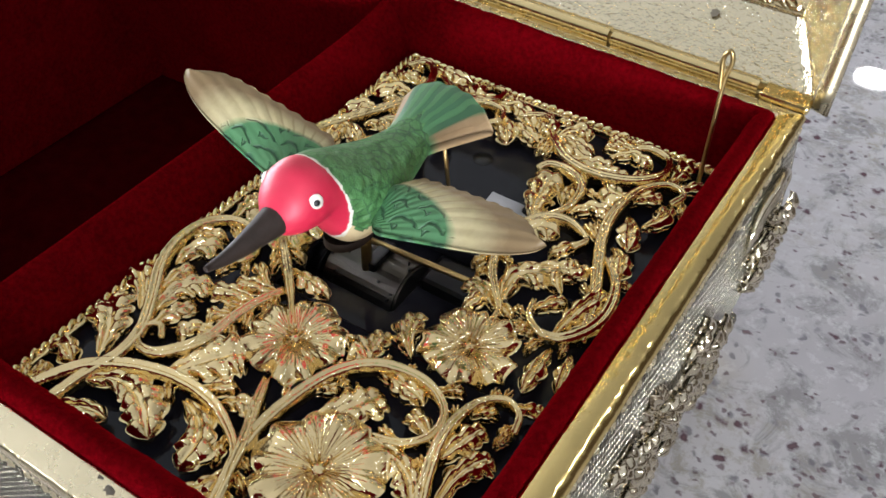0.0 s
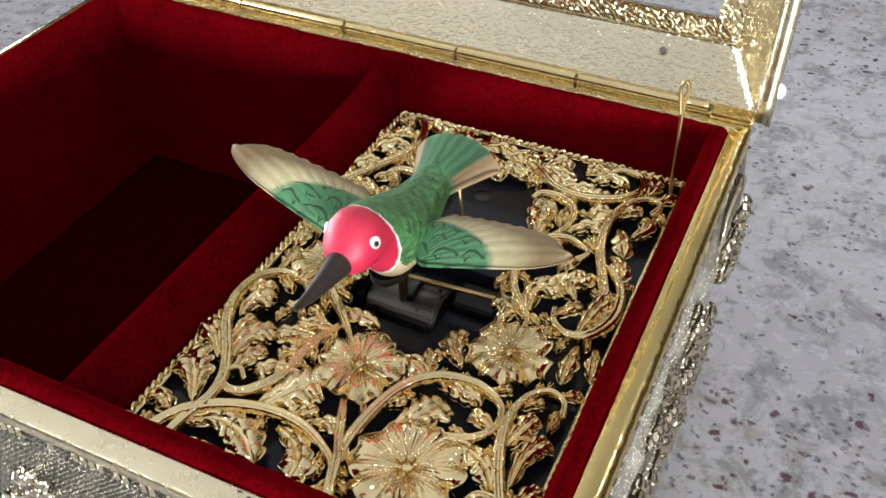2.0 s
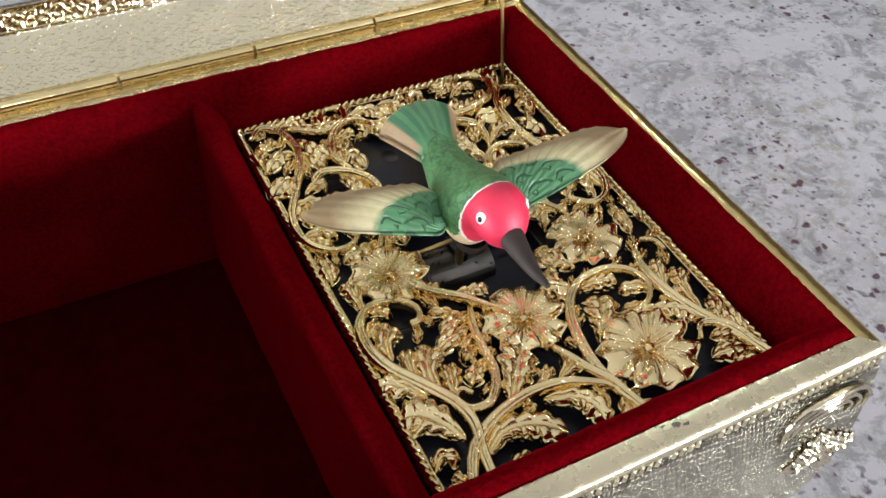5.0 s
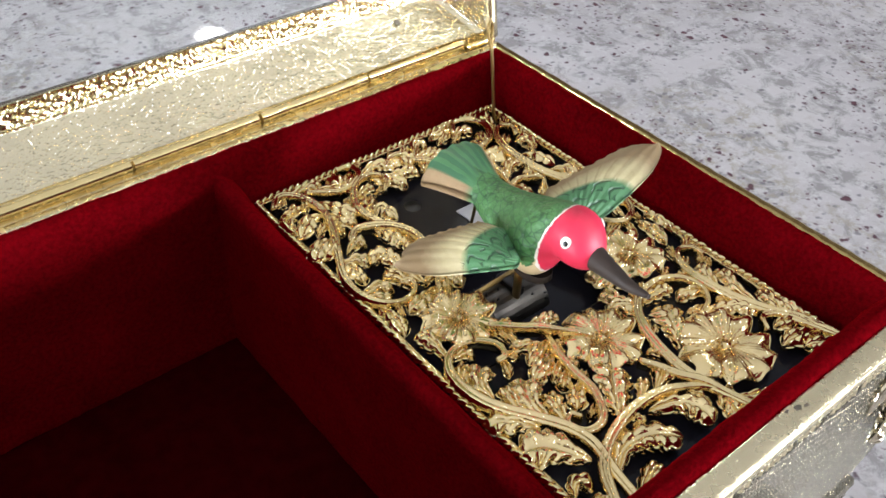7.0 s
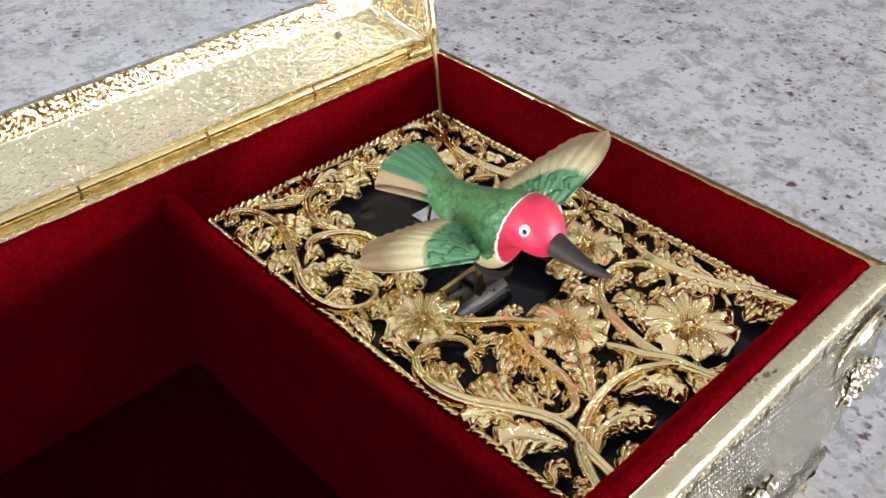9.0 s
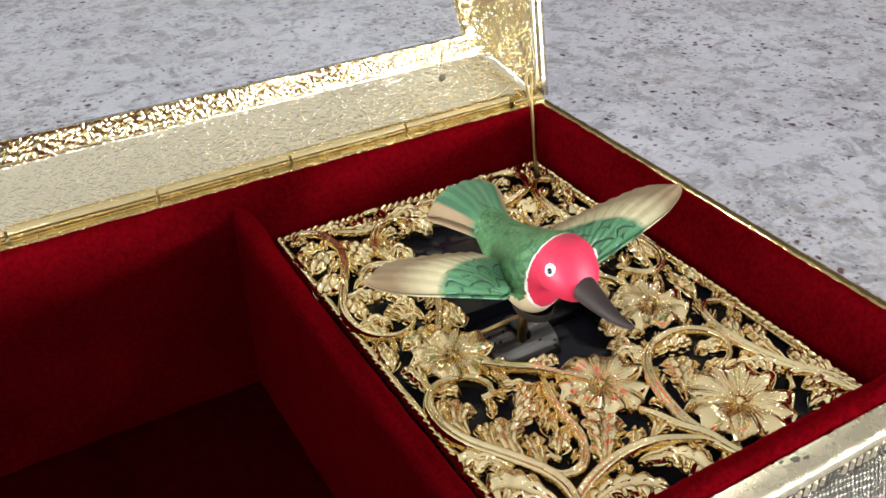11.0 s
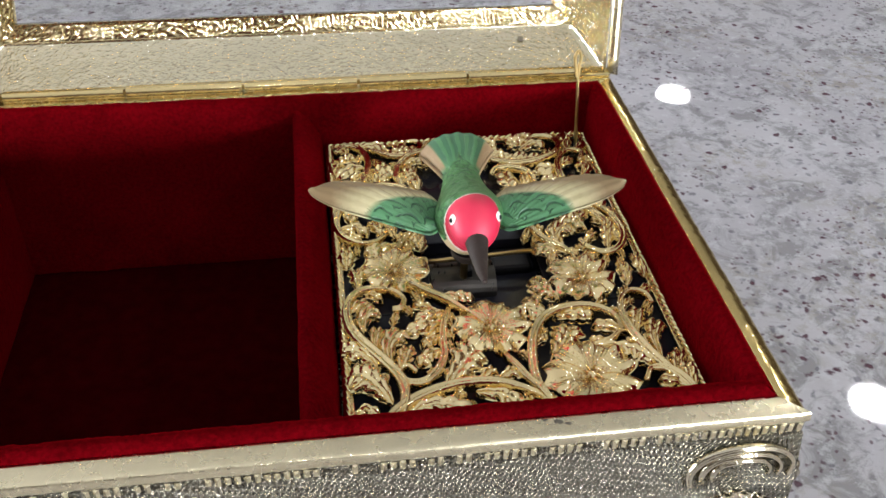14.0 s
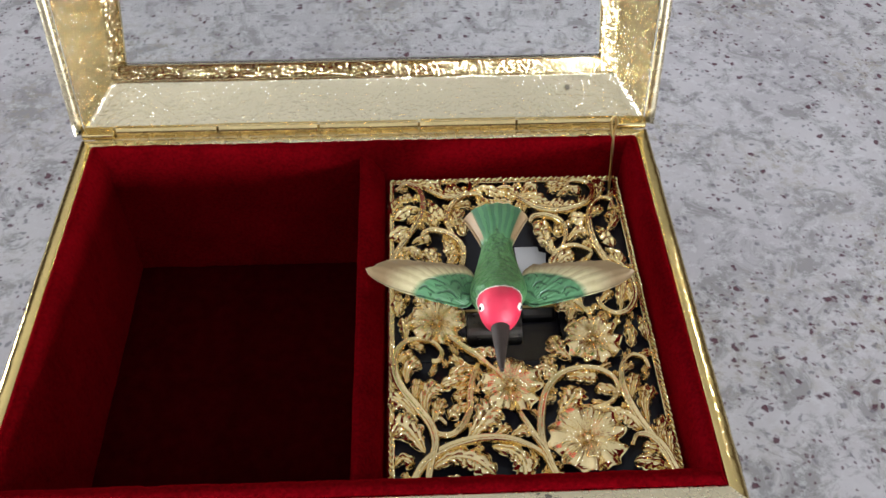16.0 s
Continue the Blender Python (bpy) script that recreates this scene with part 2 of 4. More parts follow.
def make_tail():
    m = Nodes("tail_paint")
    uv = m.node("UVMap").outputs[0]
    sep = m.node("SeparateXYZ", Vector=uv)
    u, v = sep.outputs[0], sep.outputs[1]
    side = m.math("ABSOLUTE", m.math("SUBTRACT", u, 0.5))
    green = m.mix(m.noise(200, 4), (0.050, 0.155, 0.062), (0.085, 0.235, 0.10))
    rays = m.math("SINE", m.math("ADD", m.math("MULTIPLY", u, 46.0), m.math("MULTIPLY", m.noise(130, 3), 7.0)))
    groove = m.math("MULTIPLY", m.ramp(rays, (0.0, 1.0), (0.12, 0.0)), m.ramp(v, (0.2, 0.0), (0.4, 1.0)))
    green = m.mix(m.math("MULTIPLY", groove, 0.5), green, (0.02, 0.08, 0.05))
    tan = m.mix(m.noise(300, 4), (0.44, 0.31, 0.17), (0.25, 0.15, 0.075))
    flank = m.math("MULTIPLY", m.ramp(side, (0.36, 0.0), (0.39, 1.0)), m.ramp(v, (0.12, 0.0), (0.26, 1.0)))
    m.set(Base_Color=m.mix(flank, green, tan), Roughness=0.45)
    m.bump(m.math("MULTIPLY", groove, -1.0), 0.7, 0.0004)
    return m.mat


# near-black red: the compartment floor's shade is put into this velvet's colour
VELVET_SHADED = plain("shaded_red_velvet", (0.024, 0.0004, 0.0009), 1.0, 0, 0.5, 300, 0.2, 0.0)
BIRD_GREEN = make_bird_green()
BIRD_WING = make_wing()
BIRD_TAIL = make_tail()
BIRD_RED = plain("crimson_head_paint", (0.55, 0.018, 0.055), 0.5, 0, 0.12, 300, 0.12)
BIRD_WHITE = plain("white_collar_paint", (0.72, 0.68, 0.60), 0.5, 0, 0.1, 300, 0.1)
BIRD_CREAM = plain("cream_belly_paint", (0.60, 0.47, 0.27), 0.5, 0, 0.15, 200, 0.15)
BIRD_BEAK = plain("dark_beak_paint", (0.030, 0.021, 0.017), 0.62, 0, 0.5, 220, 0.35, 0.25)
PUPIL_HOLE_BLACK = plain("pupil_and_hole_black", (0.01, 0.01, 0.01), 0.3, 0, 0.1, 200, 0.0)
PLASTIC = plain("black_plastic", (0.012, 0.012, 0.017), 0.06, 0, 0.2, 60, 0.03, 0.2)
STEEL = plain("oiled_dark_steel", (0.095, 0.088, 0.08), 0.34, 1, 0.25, 180, 0.1)
BLACK_STEEL = plain("blackened_steel", (0.036, 0.036, 0.04), 0.35, 1, 0.3, 180, 0.1)
BRASS = plain("aged_brass", (0.42, 0.30, 0.13), 0.32, 1, 0.2, 220, 0.15)
LABEL_GREY = plain("pale_grey_sticker", (0.50, 0.51, 0.54), 0.8, 0, 0.05, 200, 0.05)
STAIN = plain("tarnish_spot", (0.16, 0.14, 0.11), 0.5, 0.5, 0.3, 900, 0.3)
WALL_PAINT = plain("dark_wood_panelling", (0.045, 0.030, 0.020), 0.5, 0, 0.04, 3, 0.05)
CEIL_PAINT = plain("white_ceiling_paint", (0.29, 0.285, 0.28), 0.8, 0, 0.03, 3, 0.05)
WOOD_FLOOR = plain("dark_wood_floor", (0.06, 0.04, 0.027), 0.4, 0, 0.25, 6, 0.05)
CABINET = plain("painted_island_base", (0.12, 0.10, 0.08), 0.5, 0, 0.06, 6, 0.05)
TRIM_WHITE = plain("white_trim_ring", (0.8, 0.8, 0.8), 0.4, 0, 0.03, 30, 0.0)


def make_glass():
    m = Nodes("clear_glass")
    m.set(Base_Color=(0.97, 0.985, 0.98, 1), Transmission_Weight=1.0, IOR=1.45, Roughness=0.0)
    return m.mat


GLASS = make_glass()


def make_lamp_lens():
    m = Nodes("lit_lens")
    m.set(Base_Color=(0.9, 0.9, 0.9, 1), Emission_Color=(0.97, 0.97, 1.0, 1), Emission_Strength=LENS_GLOW)
    return m.mat


LENS = make_lamp_lens()


# ------------------------------------------------------------------ building helpers
def mesh_from(name, verts, faces, mats, idx=None, smooth=True, uvs=None):
    me = bpy.data.meshes.new(name)
    me.from_pydata([tuple(v) for v in verts], [], faces)
    for m in mats if isinstance(mats, (list, tuple)) else [mats]:
        me.materials.append(m)
    if idx is not None:
        me.polygons.foreach_set("material_index", idx)
    me.polygons.foreach_set("use_smooth", [smooth] * len(me.polygons))
    if uvs is not None:
        layer = me.uv_layers.new(name="UVMap")
        for loop in me.loops:
            layer.data[loop.index].uv = uvs[loop.vertex_index]
    me.update()
    return me


def thing(name, at, label, category, group=""):
    ob = new(name)
    ob.location = at
    ob.empty_display_size = 0.01
    return tagged(ob, label, category, group)


def under(ob, parent, label=""):
    """Makes ob, whose mesh lies in world coordinates, a part of parent."""
    ob.parent = parent
    ob.matrix_parent_inverse = parent.matrix_basis.inverted()
    if label:
        tagged(ob, label)
    return ob


def part(name, bm, material, parent, label="", smooth=False):
    me = bpy.data.meshes.new(name)
    bm.to_mesh(me)
    bm.free()
    me.materials.append(material)
    me.polygons.foreach_set("use_smooth", [smooth] * len(me.polygons))
    return under(new(name, me), parent, label)


def mpart(name, me, parent, label=""):
    return under(new(name, me), parent, label)


def box(lo, hi, bevel=0.0, seg=2):
    bm = bmesh.new()
    bmesh.ops.create_cube(bm, size=1)
    lo, hi = Vector(lo), Vector(hi)
    for v in bm.verts:
        v.co = Vector(((lo[i] + hi[i]) / 2 + v.co[i] * (hi[i] - lo[i]) for i in range(3)))
    if bevel:
        bmesh.ops.bevel(bm, geom=bm.edges[:], offset=bevel, segments=seg, affect="EDGES", profile=0.5)
    return bm


def rod(a, b, r, seg=16, r2=None, bevel=0.0):
    bm = bmesh.new()
    a, b = Vector(a), Vector(b)
    bmesh.ops.create_cone(bm, cap_ends=True, segments=seg, radius1=r, radius2=r if r2 is None else r2, depth=(b - a).length)
    if bevel:
        bmesh.ops.bevel(bm, geom=[e for e in bm.edges if len(e.link_faces) == 2 and e.calc_face_angle() > 1.0], offset=bevel, segments=2, affect="EDGES")
    bm.transform(Matrix.Translation((a + b) / 2) @ (b - a).to_track_quat("Z", "Y").to_matrix().to_4x4())
    return bm


def glide(points, n):
    """Catmull-Rom through the points, n samples."""
    p = np.array(points, float)
    p = np.vstack([2 * p[0] - p[1], p, 2 * p[-1] - p[-2]])
    out = []
    for s in np.linspace(0, len(p) - 3 - 1e-9, n):
        i = int(s)
        t = s - i
        a, b, c, d = p[i : i + 4]
        out.append(0.5 * ((2 * b) + (c - a) * t + (2 * a - 5 * b + 4 * c - d) * t * t + (3 * b - a - 3 * c + d) * t**3))
    return np.array(out)


def tube(points, radius, n=40, seg=8, taper=None):
    """Verts and faces of a round wire along a smooth line."""
    p = glide(points, n)
    verts, faces = [], []
    up = np.array([0.31, 0.17, 0.93])
    for i in range(n):
        d = p[min(i + 1, n - 1)] - p[max(i - 1, 0)]
        d /= np.linalg.norm(d) + 1e-12
        a = np.cross(d, up)
        a /= np.linalg.norm(a) + 1e-12
        b = np.cross(d, a)
        r = radius * (taper(i / (n - 1)) if taper else 1)
        for k in range(seg):
            w = 2 * math.pi * k / seg
            verts.append(p[i] + r * (math.cos(w) * a + math.sin(w) * b))
    for i in range(n - 1):
        for k in range(seg):
            faces.append((i * seg + k, i * seg + (k + 1) % seg, (i + 1) * seg + (k + 1) % seg, (i + 1) * seg + k))
    faces.append(tuple(range(seg)))
    faces.append(tuple(range((n - 1) * seg, n * seg))[::-1])
    return verts, faces


def grid_faces(nu, nv, base=0, flip=False):
    f = []
    for i in range(nu - 1):
        for j in range(nv - 1):
            q = (base + i * nv + j, base + (i + 1) * nv + j, base + (i + 1) * nv + j + 1, base + i * nv + j + 1)
            f.append(q[::-1] if flip else q)
    return f


def slab(top, bottom, nu, nv):
    """A closed sheet between two grids of nu x nv places."""
    verts = list(top) + list(bottom)
    n = nu * nv
    faces = grid_faces(nu, nv) + grid_faces(nu, nv, n, True)
    ring = [i * nv for i in range(nu)] + [(nu - 1) * nv + j for j in range(1, nv)] + [i * nv + nv - 1 for i in range(nu - 2, -1, -1)] + [j for j in range(nv - 2, 0, -1)]
    for a, b in zip(ring, ring[1:] + ring[:1]):
        faces.append((a, a + n, b + n, b)[::-1])
    return verts, faces


# ------------------------------------------------------------------ the room round the counter
def merged(name, boxes, material):
    """One structure mesh from several butted boxes."""
    me = bpy.data.meshes.new(name)
    whole = bmesh.new()
    for lo, hi in boxes:
        b = box(lo, hi)
        tmp = bpy.data.meshes.new("tmp")
        b.to_mesh(tmp)
        b.free()
        whole.from_mesh(tmp)
        bpy.data.meshes.remove(tmp)
    whole.to_mesh(me)
    whole.free()
    me.materials.append(material)
    return tagged(new(name, me), kind="structure")


def build_room():
    x0, x1, y0, y1, zf, zc = -3.0, 2.7, -3.6, 3.6, -0.92, 1.70
    merged("floor", [((x0, y0, zf - 0.1), (x1, y1, zf))], WOOD_FLOOR)
    merged("ceiling", [((x0, y0, zc + 0.002), (x1, y1, zc + 0.1))], CEIL_PAINT)
    merged("wall_east", [((x1, y0, zf), (x1 + 0.1, y1, zc))], WALL_PAINT)
    merged("wall_north", [((x0, y1, zf), (x1, y1 + 0.1, zc))], WALL_PAINT)
    a, b, lo, hi = 1.25, 2.6, 0.0, 0.60
    merged("wall_south", [((x0, y0 - 0.1, zf), (a, y0, zc)), ((b, y0 - 0.1, zf), (x1, y0, zc)), ((a, y0 - 0.1, zf), (b, y0, lo)), ((a, y0 - 0.1, hi), (b, y0, zc))], WALL_PAINT)
    build_window("window_1", Matrix.Translation(((a + b) / 2, y0, 0)) @ pose(0, 0, 0, 0, 0, 180), b - a, lo, hi, 1.7 * WINDOW_W)
    c, d = -1.6, 1.9
    lo, hi = -0.90, 0.50
    merged("wall_west", [((x0 - 0.1, y0, zf), (x0, c, zc)), ((x0 - 0.1, d, zf), (x0, y1, zc)), ((x0 - 0.1, c, zf), (x0, d, lo)), ((x0 - 0.1, c, hi), (x0, d, zc))], WALL_PAINT)
    build_window("window_2", Matrix.Translation((x0, (c + d) / 2, 0)) @ pose(0, 0, 0, 0, 0, 90), d - c, lo, hi, 2.3 * WINDOW_W)
    top = thing("kitchen_counter", (0.2, 0.2, zf), "kitchen island with a polished speckled grey-white granite top", "counter")
    part("worktop", box((-1.0, -0.42, -0.04), (1.4, 0.80, 0.0), 0.004, 3), GRANITE, top, "polished speckled granite worktop")
    part("base", box((-0.97, -0.30, zf), (1.37, 0.77, -0.04), 0.002), CABINET, top, "plain painted island base")


def build_window(name, m, width, lo, hi, power):
    """A window in a wall whose room side is local -y; daylight enters by a lamp that fills its opening."""
    w = width / 2
    win = new(name)
    win.matrix_basis = m
    tagged(win, "white framed window letting in cool daylight", "window", kind="structure")

    def add(pname, lo_, hi_, mat):
        me = bpy.data.meshes.new(pname)
        b_ = box(lo_, hi_, 0.003)
        b_.to_mesh(me)
        b_.free()
        me.materials.append(mat)
        ob = new(pname, me)
        ob.parent = win
        return ob

    t = 0.05
    add("window_frame", (-w, 0.03, lo), (-w + t, 0.08, hi), TRIM_WHITE)
    add("window_frame", (w - t, 0.03, lo), (w, 0.08, hi), TRIM_WHITE)
    add("window_frame", (-w + t, 0.03, lo), (w - t, 0.08, lo + t), TRIM_WHITE)
    add("window_frame", (-w + t, 0.03, hi - t), (w - t, 0.08, hi), TRIM_WHITE)
    add("mullion", (-0.02, 0.032, lo + t), (0.02, 0.078, hi - t), TRIM_WHITE)
    lamp = bpy.data.lights.new("daylight", "AREA")
    lamp.shape, lamp.size, lamp.size_y = "RECTANGLE", width - 2 * t, hi - lo - 2 * t
    lamp.energy, lamp.color = power, (0.86, 0.92, 1.0)
    ob = new("daylight", lamp)
    ob.matrix_basis = m @ Matrix.Translation((0, 0.09, (lo + hi) / 2)) @ pose(0, 0, 0, -90, 0, 0)


def build_known_and_fill_downlights():
    zc = 1.70
    first = None
    # the five at y below -1 are unseen, added for fill and sparkle
    for x, y in ((1.40, 3.10), (-0.20, 3.10), (1.38, 1.35), (-1.8, -2.9), (1.4, -2.9), (-1.5, -1.3), (1.4, -1.6), (-0.2, -2.2), (-1.8, 3.10), (1.40, -0.42)):
        if first is None:
            first = thing("ceiling_light", (x, y, zc), "round recessed ceiling downlight, lit, white trim ring; five are added fill", "ceiling light", "ceiling downlights")
            v, f = [], []
            n = 40
            prof = ((0.066, -0.001), (0.070, -0.006), (0.086, -0.004), (0.088, 0.002), (0.066, 0.002))
            for k in range(n):
                w = 2 * math.pi * k / n
                v += [(x + r * math.cos(w), y + r * math.sin(w), zc + z) for r, z in prof]
            m = len(prof)
            for k in range(n):
                for j in range(m):
                    f.append((k * m + j, k * m + (j + 1) % m, ((k + 1) % n) * m + (j + 1) % m, ((k + 1) % n) * m + j))
            mpart("trim_ring", mesh_from("trim_ring", v, f, TRIM_WHITE), first)
            bm = bmesh.new()
            bmesh.ops.create_cone(bm, cap_ends=True, segments=40, radius1=0.065, radius2=0.065, depth=0.002)
            bm.transform(Matrix.Translation((x, y, zc - 0.0005)))
            part("lens", bm, LENS, first, "glowing warm-white lens")
        else:
            copy_thing(first, Matrix.Translation((x, y, zc)))


build_room()
build_known_and_fill_downlights()

# ------------------------------------------------------------------ the jewellery box
X0, X1, Y0, Y1 = -0.165, 0.0, -0.1175, 0.0   # velvet opening at the rim
BOX = thing("jewelry_box", (-0.0825, -0.0588, 0.0), "ornate gold-plated jewelry music box, lid open, lined with red velvet", "jewelry box")


def ring_side(side, off, z):
    """The two ends of one side of the box's outline, widened by off metres."""
    xa, xb, ya, yb = X0 - off, X1 + off, Y0 - off, Y1 + off
    return {"front": ((xa, ya, z), (xb, ya, z)), "right": ((xb, ya, z), (xb, yb, z)), "back": ((xb, yb, z), (xa, yb, z)), "left": ((xa, yb, z), (xa, ya, z))}[side]


def loft_side(side, profile, n=60, wob=0.0):
    """One mitred side from a profile of (offset, height) in millimetres."""
    verts = []
    for off, z in profile:
        a, b = (np.array(p) for p in ring_side(side, off * MM, RIM + z * MM))
        for i in range(n):
            s = i / (n - 1)
            q = a + (b - a) * s
            q[2] += wob * MM * math.sin(23 * s + off) * (0.5 + 0.5 * math.sin(57 * s))
            verts.append(q)
    return verts, grid_faces(len(profile), n, flip=True)


ROUND_PROFILE = [(-0.2, -3.0), (-0.2, -0.25), (0.3, 0.0), (1.6, -0.03), (2.9, -0.3), (3.8, -0.8), (4.4, -1.6), (4.25, -2.2), (3.9, -2.5)]
RIM_PROFILE = [(-0.2, -3.0), (-0.2, -0.3), (-0.1, -0.08), (0.1, 0.0), (0.35, 0.02), (3.5, 0.05), (3.8, 0.02), (4.05, -0.1), (4.25, -0.35), (4.35, -0.75), (4.35, -2.1), (4.2, -2.4), (3.9, -2.5)]
WALL_PROFILE = [(3.9, -2.5), (3.9, -5.0), (4.2, -5.4), (4.5, -9), (5.1, -16), (5.4, -24), (5.2, -34), (4.5, -44), (3.7, -50), (3.4, -53), (4.4, -54.5), (4.8, -56.5), (4.2, -58.5), (4.4, -61)]


def build_box_shell():
    for side in ("front", "right", "back", "left"):
        v, f = loft_side(side, RIM_PROFILE if side == "front" else ROUND_PROFILE, 200, 0.0)
        # the outer edge is slightly hammered
        for i, q in enumerate(v):
            if i // 200 >= (7 if side == "front" else 4):
                bead = 1.6 * noise.noise(Vector((q[0], q[1], 0.1)) * 420) + 0.5 * noise.noise(Vector((q[0], q[1], 0.5)) * 900)
                q[2] += bead * 0.00007
                q[:2] += bead * 0.00004
        mpart("rim", mesh_from("rim", v, f, GOLD_RIM if side in ("front", "back") else GOLD_EDGE), BOX, "smooth pale gold rim" if side in ("front", "back") else "rounded yellow gold rim")
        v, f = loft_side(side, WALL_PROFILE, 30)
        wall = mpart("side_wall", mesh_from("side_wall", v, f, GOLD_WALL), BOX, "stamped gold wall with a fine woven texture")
        # a row of short upright flutes below the rim
        a, b = (np.array(p) for p in ring_side(side, 4.0 * MM, RIM - 3.8 * MM))
        n = int(np.linalg.norm(b - a) / 0.0016)
        rng = random.Random(len(side))
        vv, ff = [], []
        out = np.cross((b - a) / np.linalg.norm(b - a), (0, 0, 1))
        for i in range(n):
            if rng.random() < 0.3:
                continue
            c = a + (b - a) * (i + 0.5) / n
            d = (b - a) / np.linalg.norm(b - a)
            w, h, t = 0.0005, 0.0011 * rng.uniform(0.6, 1), 0.0004
            k = len(vv)
            for sx, sz, so in ((-1, -1, 0), (1, -1, 0), (1, 1, 0), (-1, 1, 0), (0, -0.7, 1), (0, 0.7, 1)):
                vv.append(c + d * w * sx + np.array([0, 0, h * sz]) + out * t * so)
            ff += [(k, k + 1, k + 4), (k + 1, k + 2, k + 5, k + 4), (k + 2, k + 3, k + 5), (k + 3, k, k + 4, k + 5)]
        tagged(mpart("fluting", mesh_from("fluting", vv, ff, GOLD_RIM, smooth=False), wall), kind="stuff")
        BOX_WALLS[side] = wall
    part("base_plate", box((X0 - 0.0035, Y0 - 0.0035, 0.004), (X1 + 0.0035, Y1 + 0.0035, 0.0065), 0.0005), GOLD_RIM, BOX)
    for sx, cx in ((-1, X0), (1, X1)):
        for sy, cy in ((-1, Y0), (1, Y1)):
            v, f = [], []
            n = 20
            prof = ((0.5, 0), (3.2, 0), (3.8, 0.8), (3.4, 2.0), (2.6, 3.0), (3.6, 4.5), (4.4, 6.2))
            c = (cx + sx * 0.0005, cy + sy * 0.0005)
            for k in range(n):
                w = 2 * math.pi * k / n
                sc = 1 + 0.06 * math.cos(5 * w)
                v += [(c[0] + r * MM * sc * math.cos(w), c[1] + r * MM * sc * math.sin(w), z * MM) for r, z in prof]
            m = len(prof)
            for k in range(n):
                for j in range(m - 1):
                    f.append((k * m + j, ((k + 1) % n) * m + j, ((k + 1) % n) * m + j + 1, k * m + j + 1))
            f.append(tuple(k * m for k in range(n))[::-1])
            mpart("foot", mesh_from("foot", v, f, GOLD), BOX)


def build_scuffs():
    """Small dark scuffs worn into the front rim."""
    rng = random.Random(8)
    for x, y, r in ((-0.0403, -0.1186, 0.0011), (-0.0386, -0.1192, 0.0006), (-0.0424, -0.1180, 0.0005)):
        ring = [(x + r * rng.uniform(0.6, 1.3) * math.cos(k * math.pi / 7), y + 0.55 * r * rng.uniform(0.5, 1.2) * math.sin(k * math.pi / 7), RIM + 0.00007) for k in range(14)]
        mpart("scuff", mesh_from("scuff", [(x, y, RIM + 0.00012)] + ring, [(0, k + 1, (k + 1) % 14 + 1) for k in range(14)], STAIN), BOX, "small dark scuff in the plating")


BOX_WALLS = {}
build_box_shell()
build_scuffs()


def build_velvet():
    """Padded panels with rolled tops along the four walls, a floor and the divider."""
    deep = -50.0
    prof = [(0.0, deep), (0.0, -1.0), (-0.3, 0.2), (-1.0, 0.9), (-1.8, 0.9), (-2.6, 0.2), (-3.1, -1.2), (-3.4, -4.0), (-3.6, -12), (-3.8, deep)]
    for side in ("front", "right", "back", "left"):
        # the front panel is padded more thickly
        thick = 1.62 if side == "front" else 1.25
        v, f = loft_side(side, [(off * thick, z * (1.5 if z > 0 else 1.0) if thick > 1 else z) for off, z in prof], 300)
        out = []
        for i, q in enumerate(v):
            s = noise.noise(Vector(q) * 160)
            t = noise.noise(Vector(q) * 1100) + 0.7 * noise.noise(Vector(q) * 2300)
            out.append(np.array(q) + np.array([s, s, s * 0.6]) * 0.00022 + np.array([t, t, t]) * 0.00011)
        mpart("velvet_lining", mesh_from("velvet_lining", out, f, VELVET), BOX, "padded dark red velvet lining")
    # the floor takes the velvet darkened in colour for the shade down there
    part("velvet_floor", box((X0 + 0.001, Y0 + 0.001, 0.0135), (-0.080, Y1 - 0.001, 0.0155), 0.0004), VELVET_SHADED, BOX, "red velvet floor, its shade put into a darker colour")
    # divider: a padded board with a round top
    n = 70
    prof = [(-4.0, deep), (-4.0, -6), (-3.8, -3.0), (-3.2, -1.9), (-2.2, -1.8), (-1.0, -2.6), (0.4, -4.4), (1.8, -6.4), (2.9, -8.8), (3.5, -12), (3.7, deep)]
    v = []
    for dx, z in prof:
        for i in range(n):
            y = Y0 + 0.0028 + (Y1 - Y0 - 0.0056) * i / (n - 1)
            s = noise.noise(Vector((dx, y * 150, z * 0.2)))
            # the padding is pulled up where it meets the back wall
            sag = 3.0 * (1 - math.exp(-(Y1 - 0.003 - y) / 0.009)) if z > -20 else 0
            v.append((-0.0805 + dx * MM + s * 0.0002, y, RIM + (z - sag) * MM + s * 0.0003))
    mpart("divider", mesh_from("divider", v, grid_faces(len(prof), n), VELVET), BOX, "padded red velvet divider")


build_velvet()


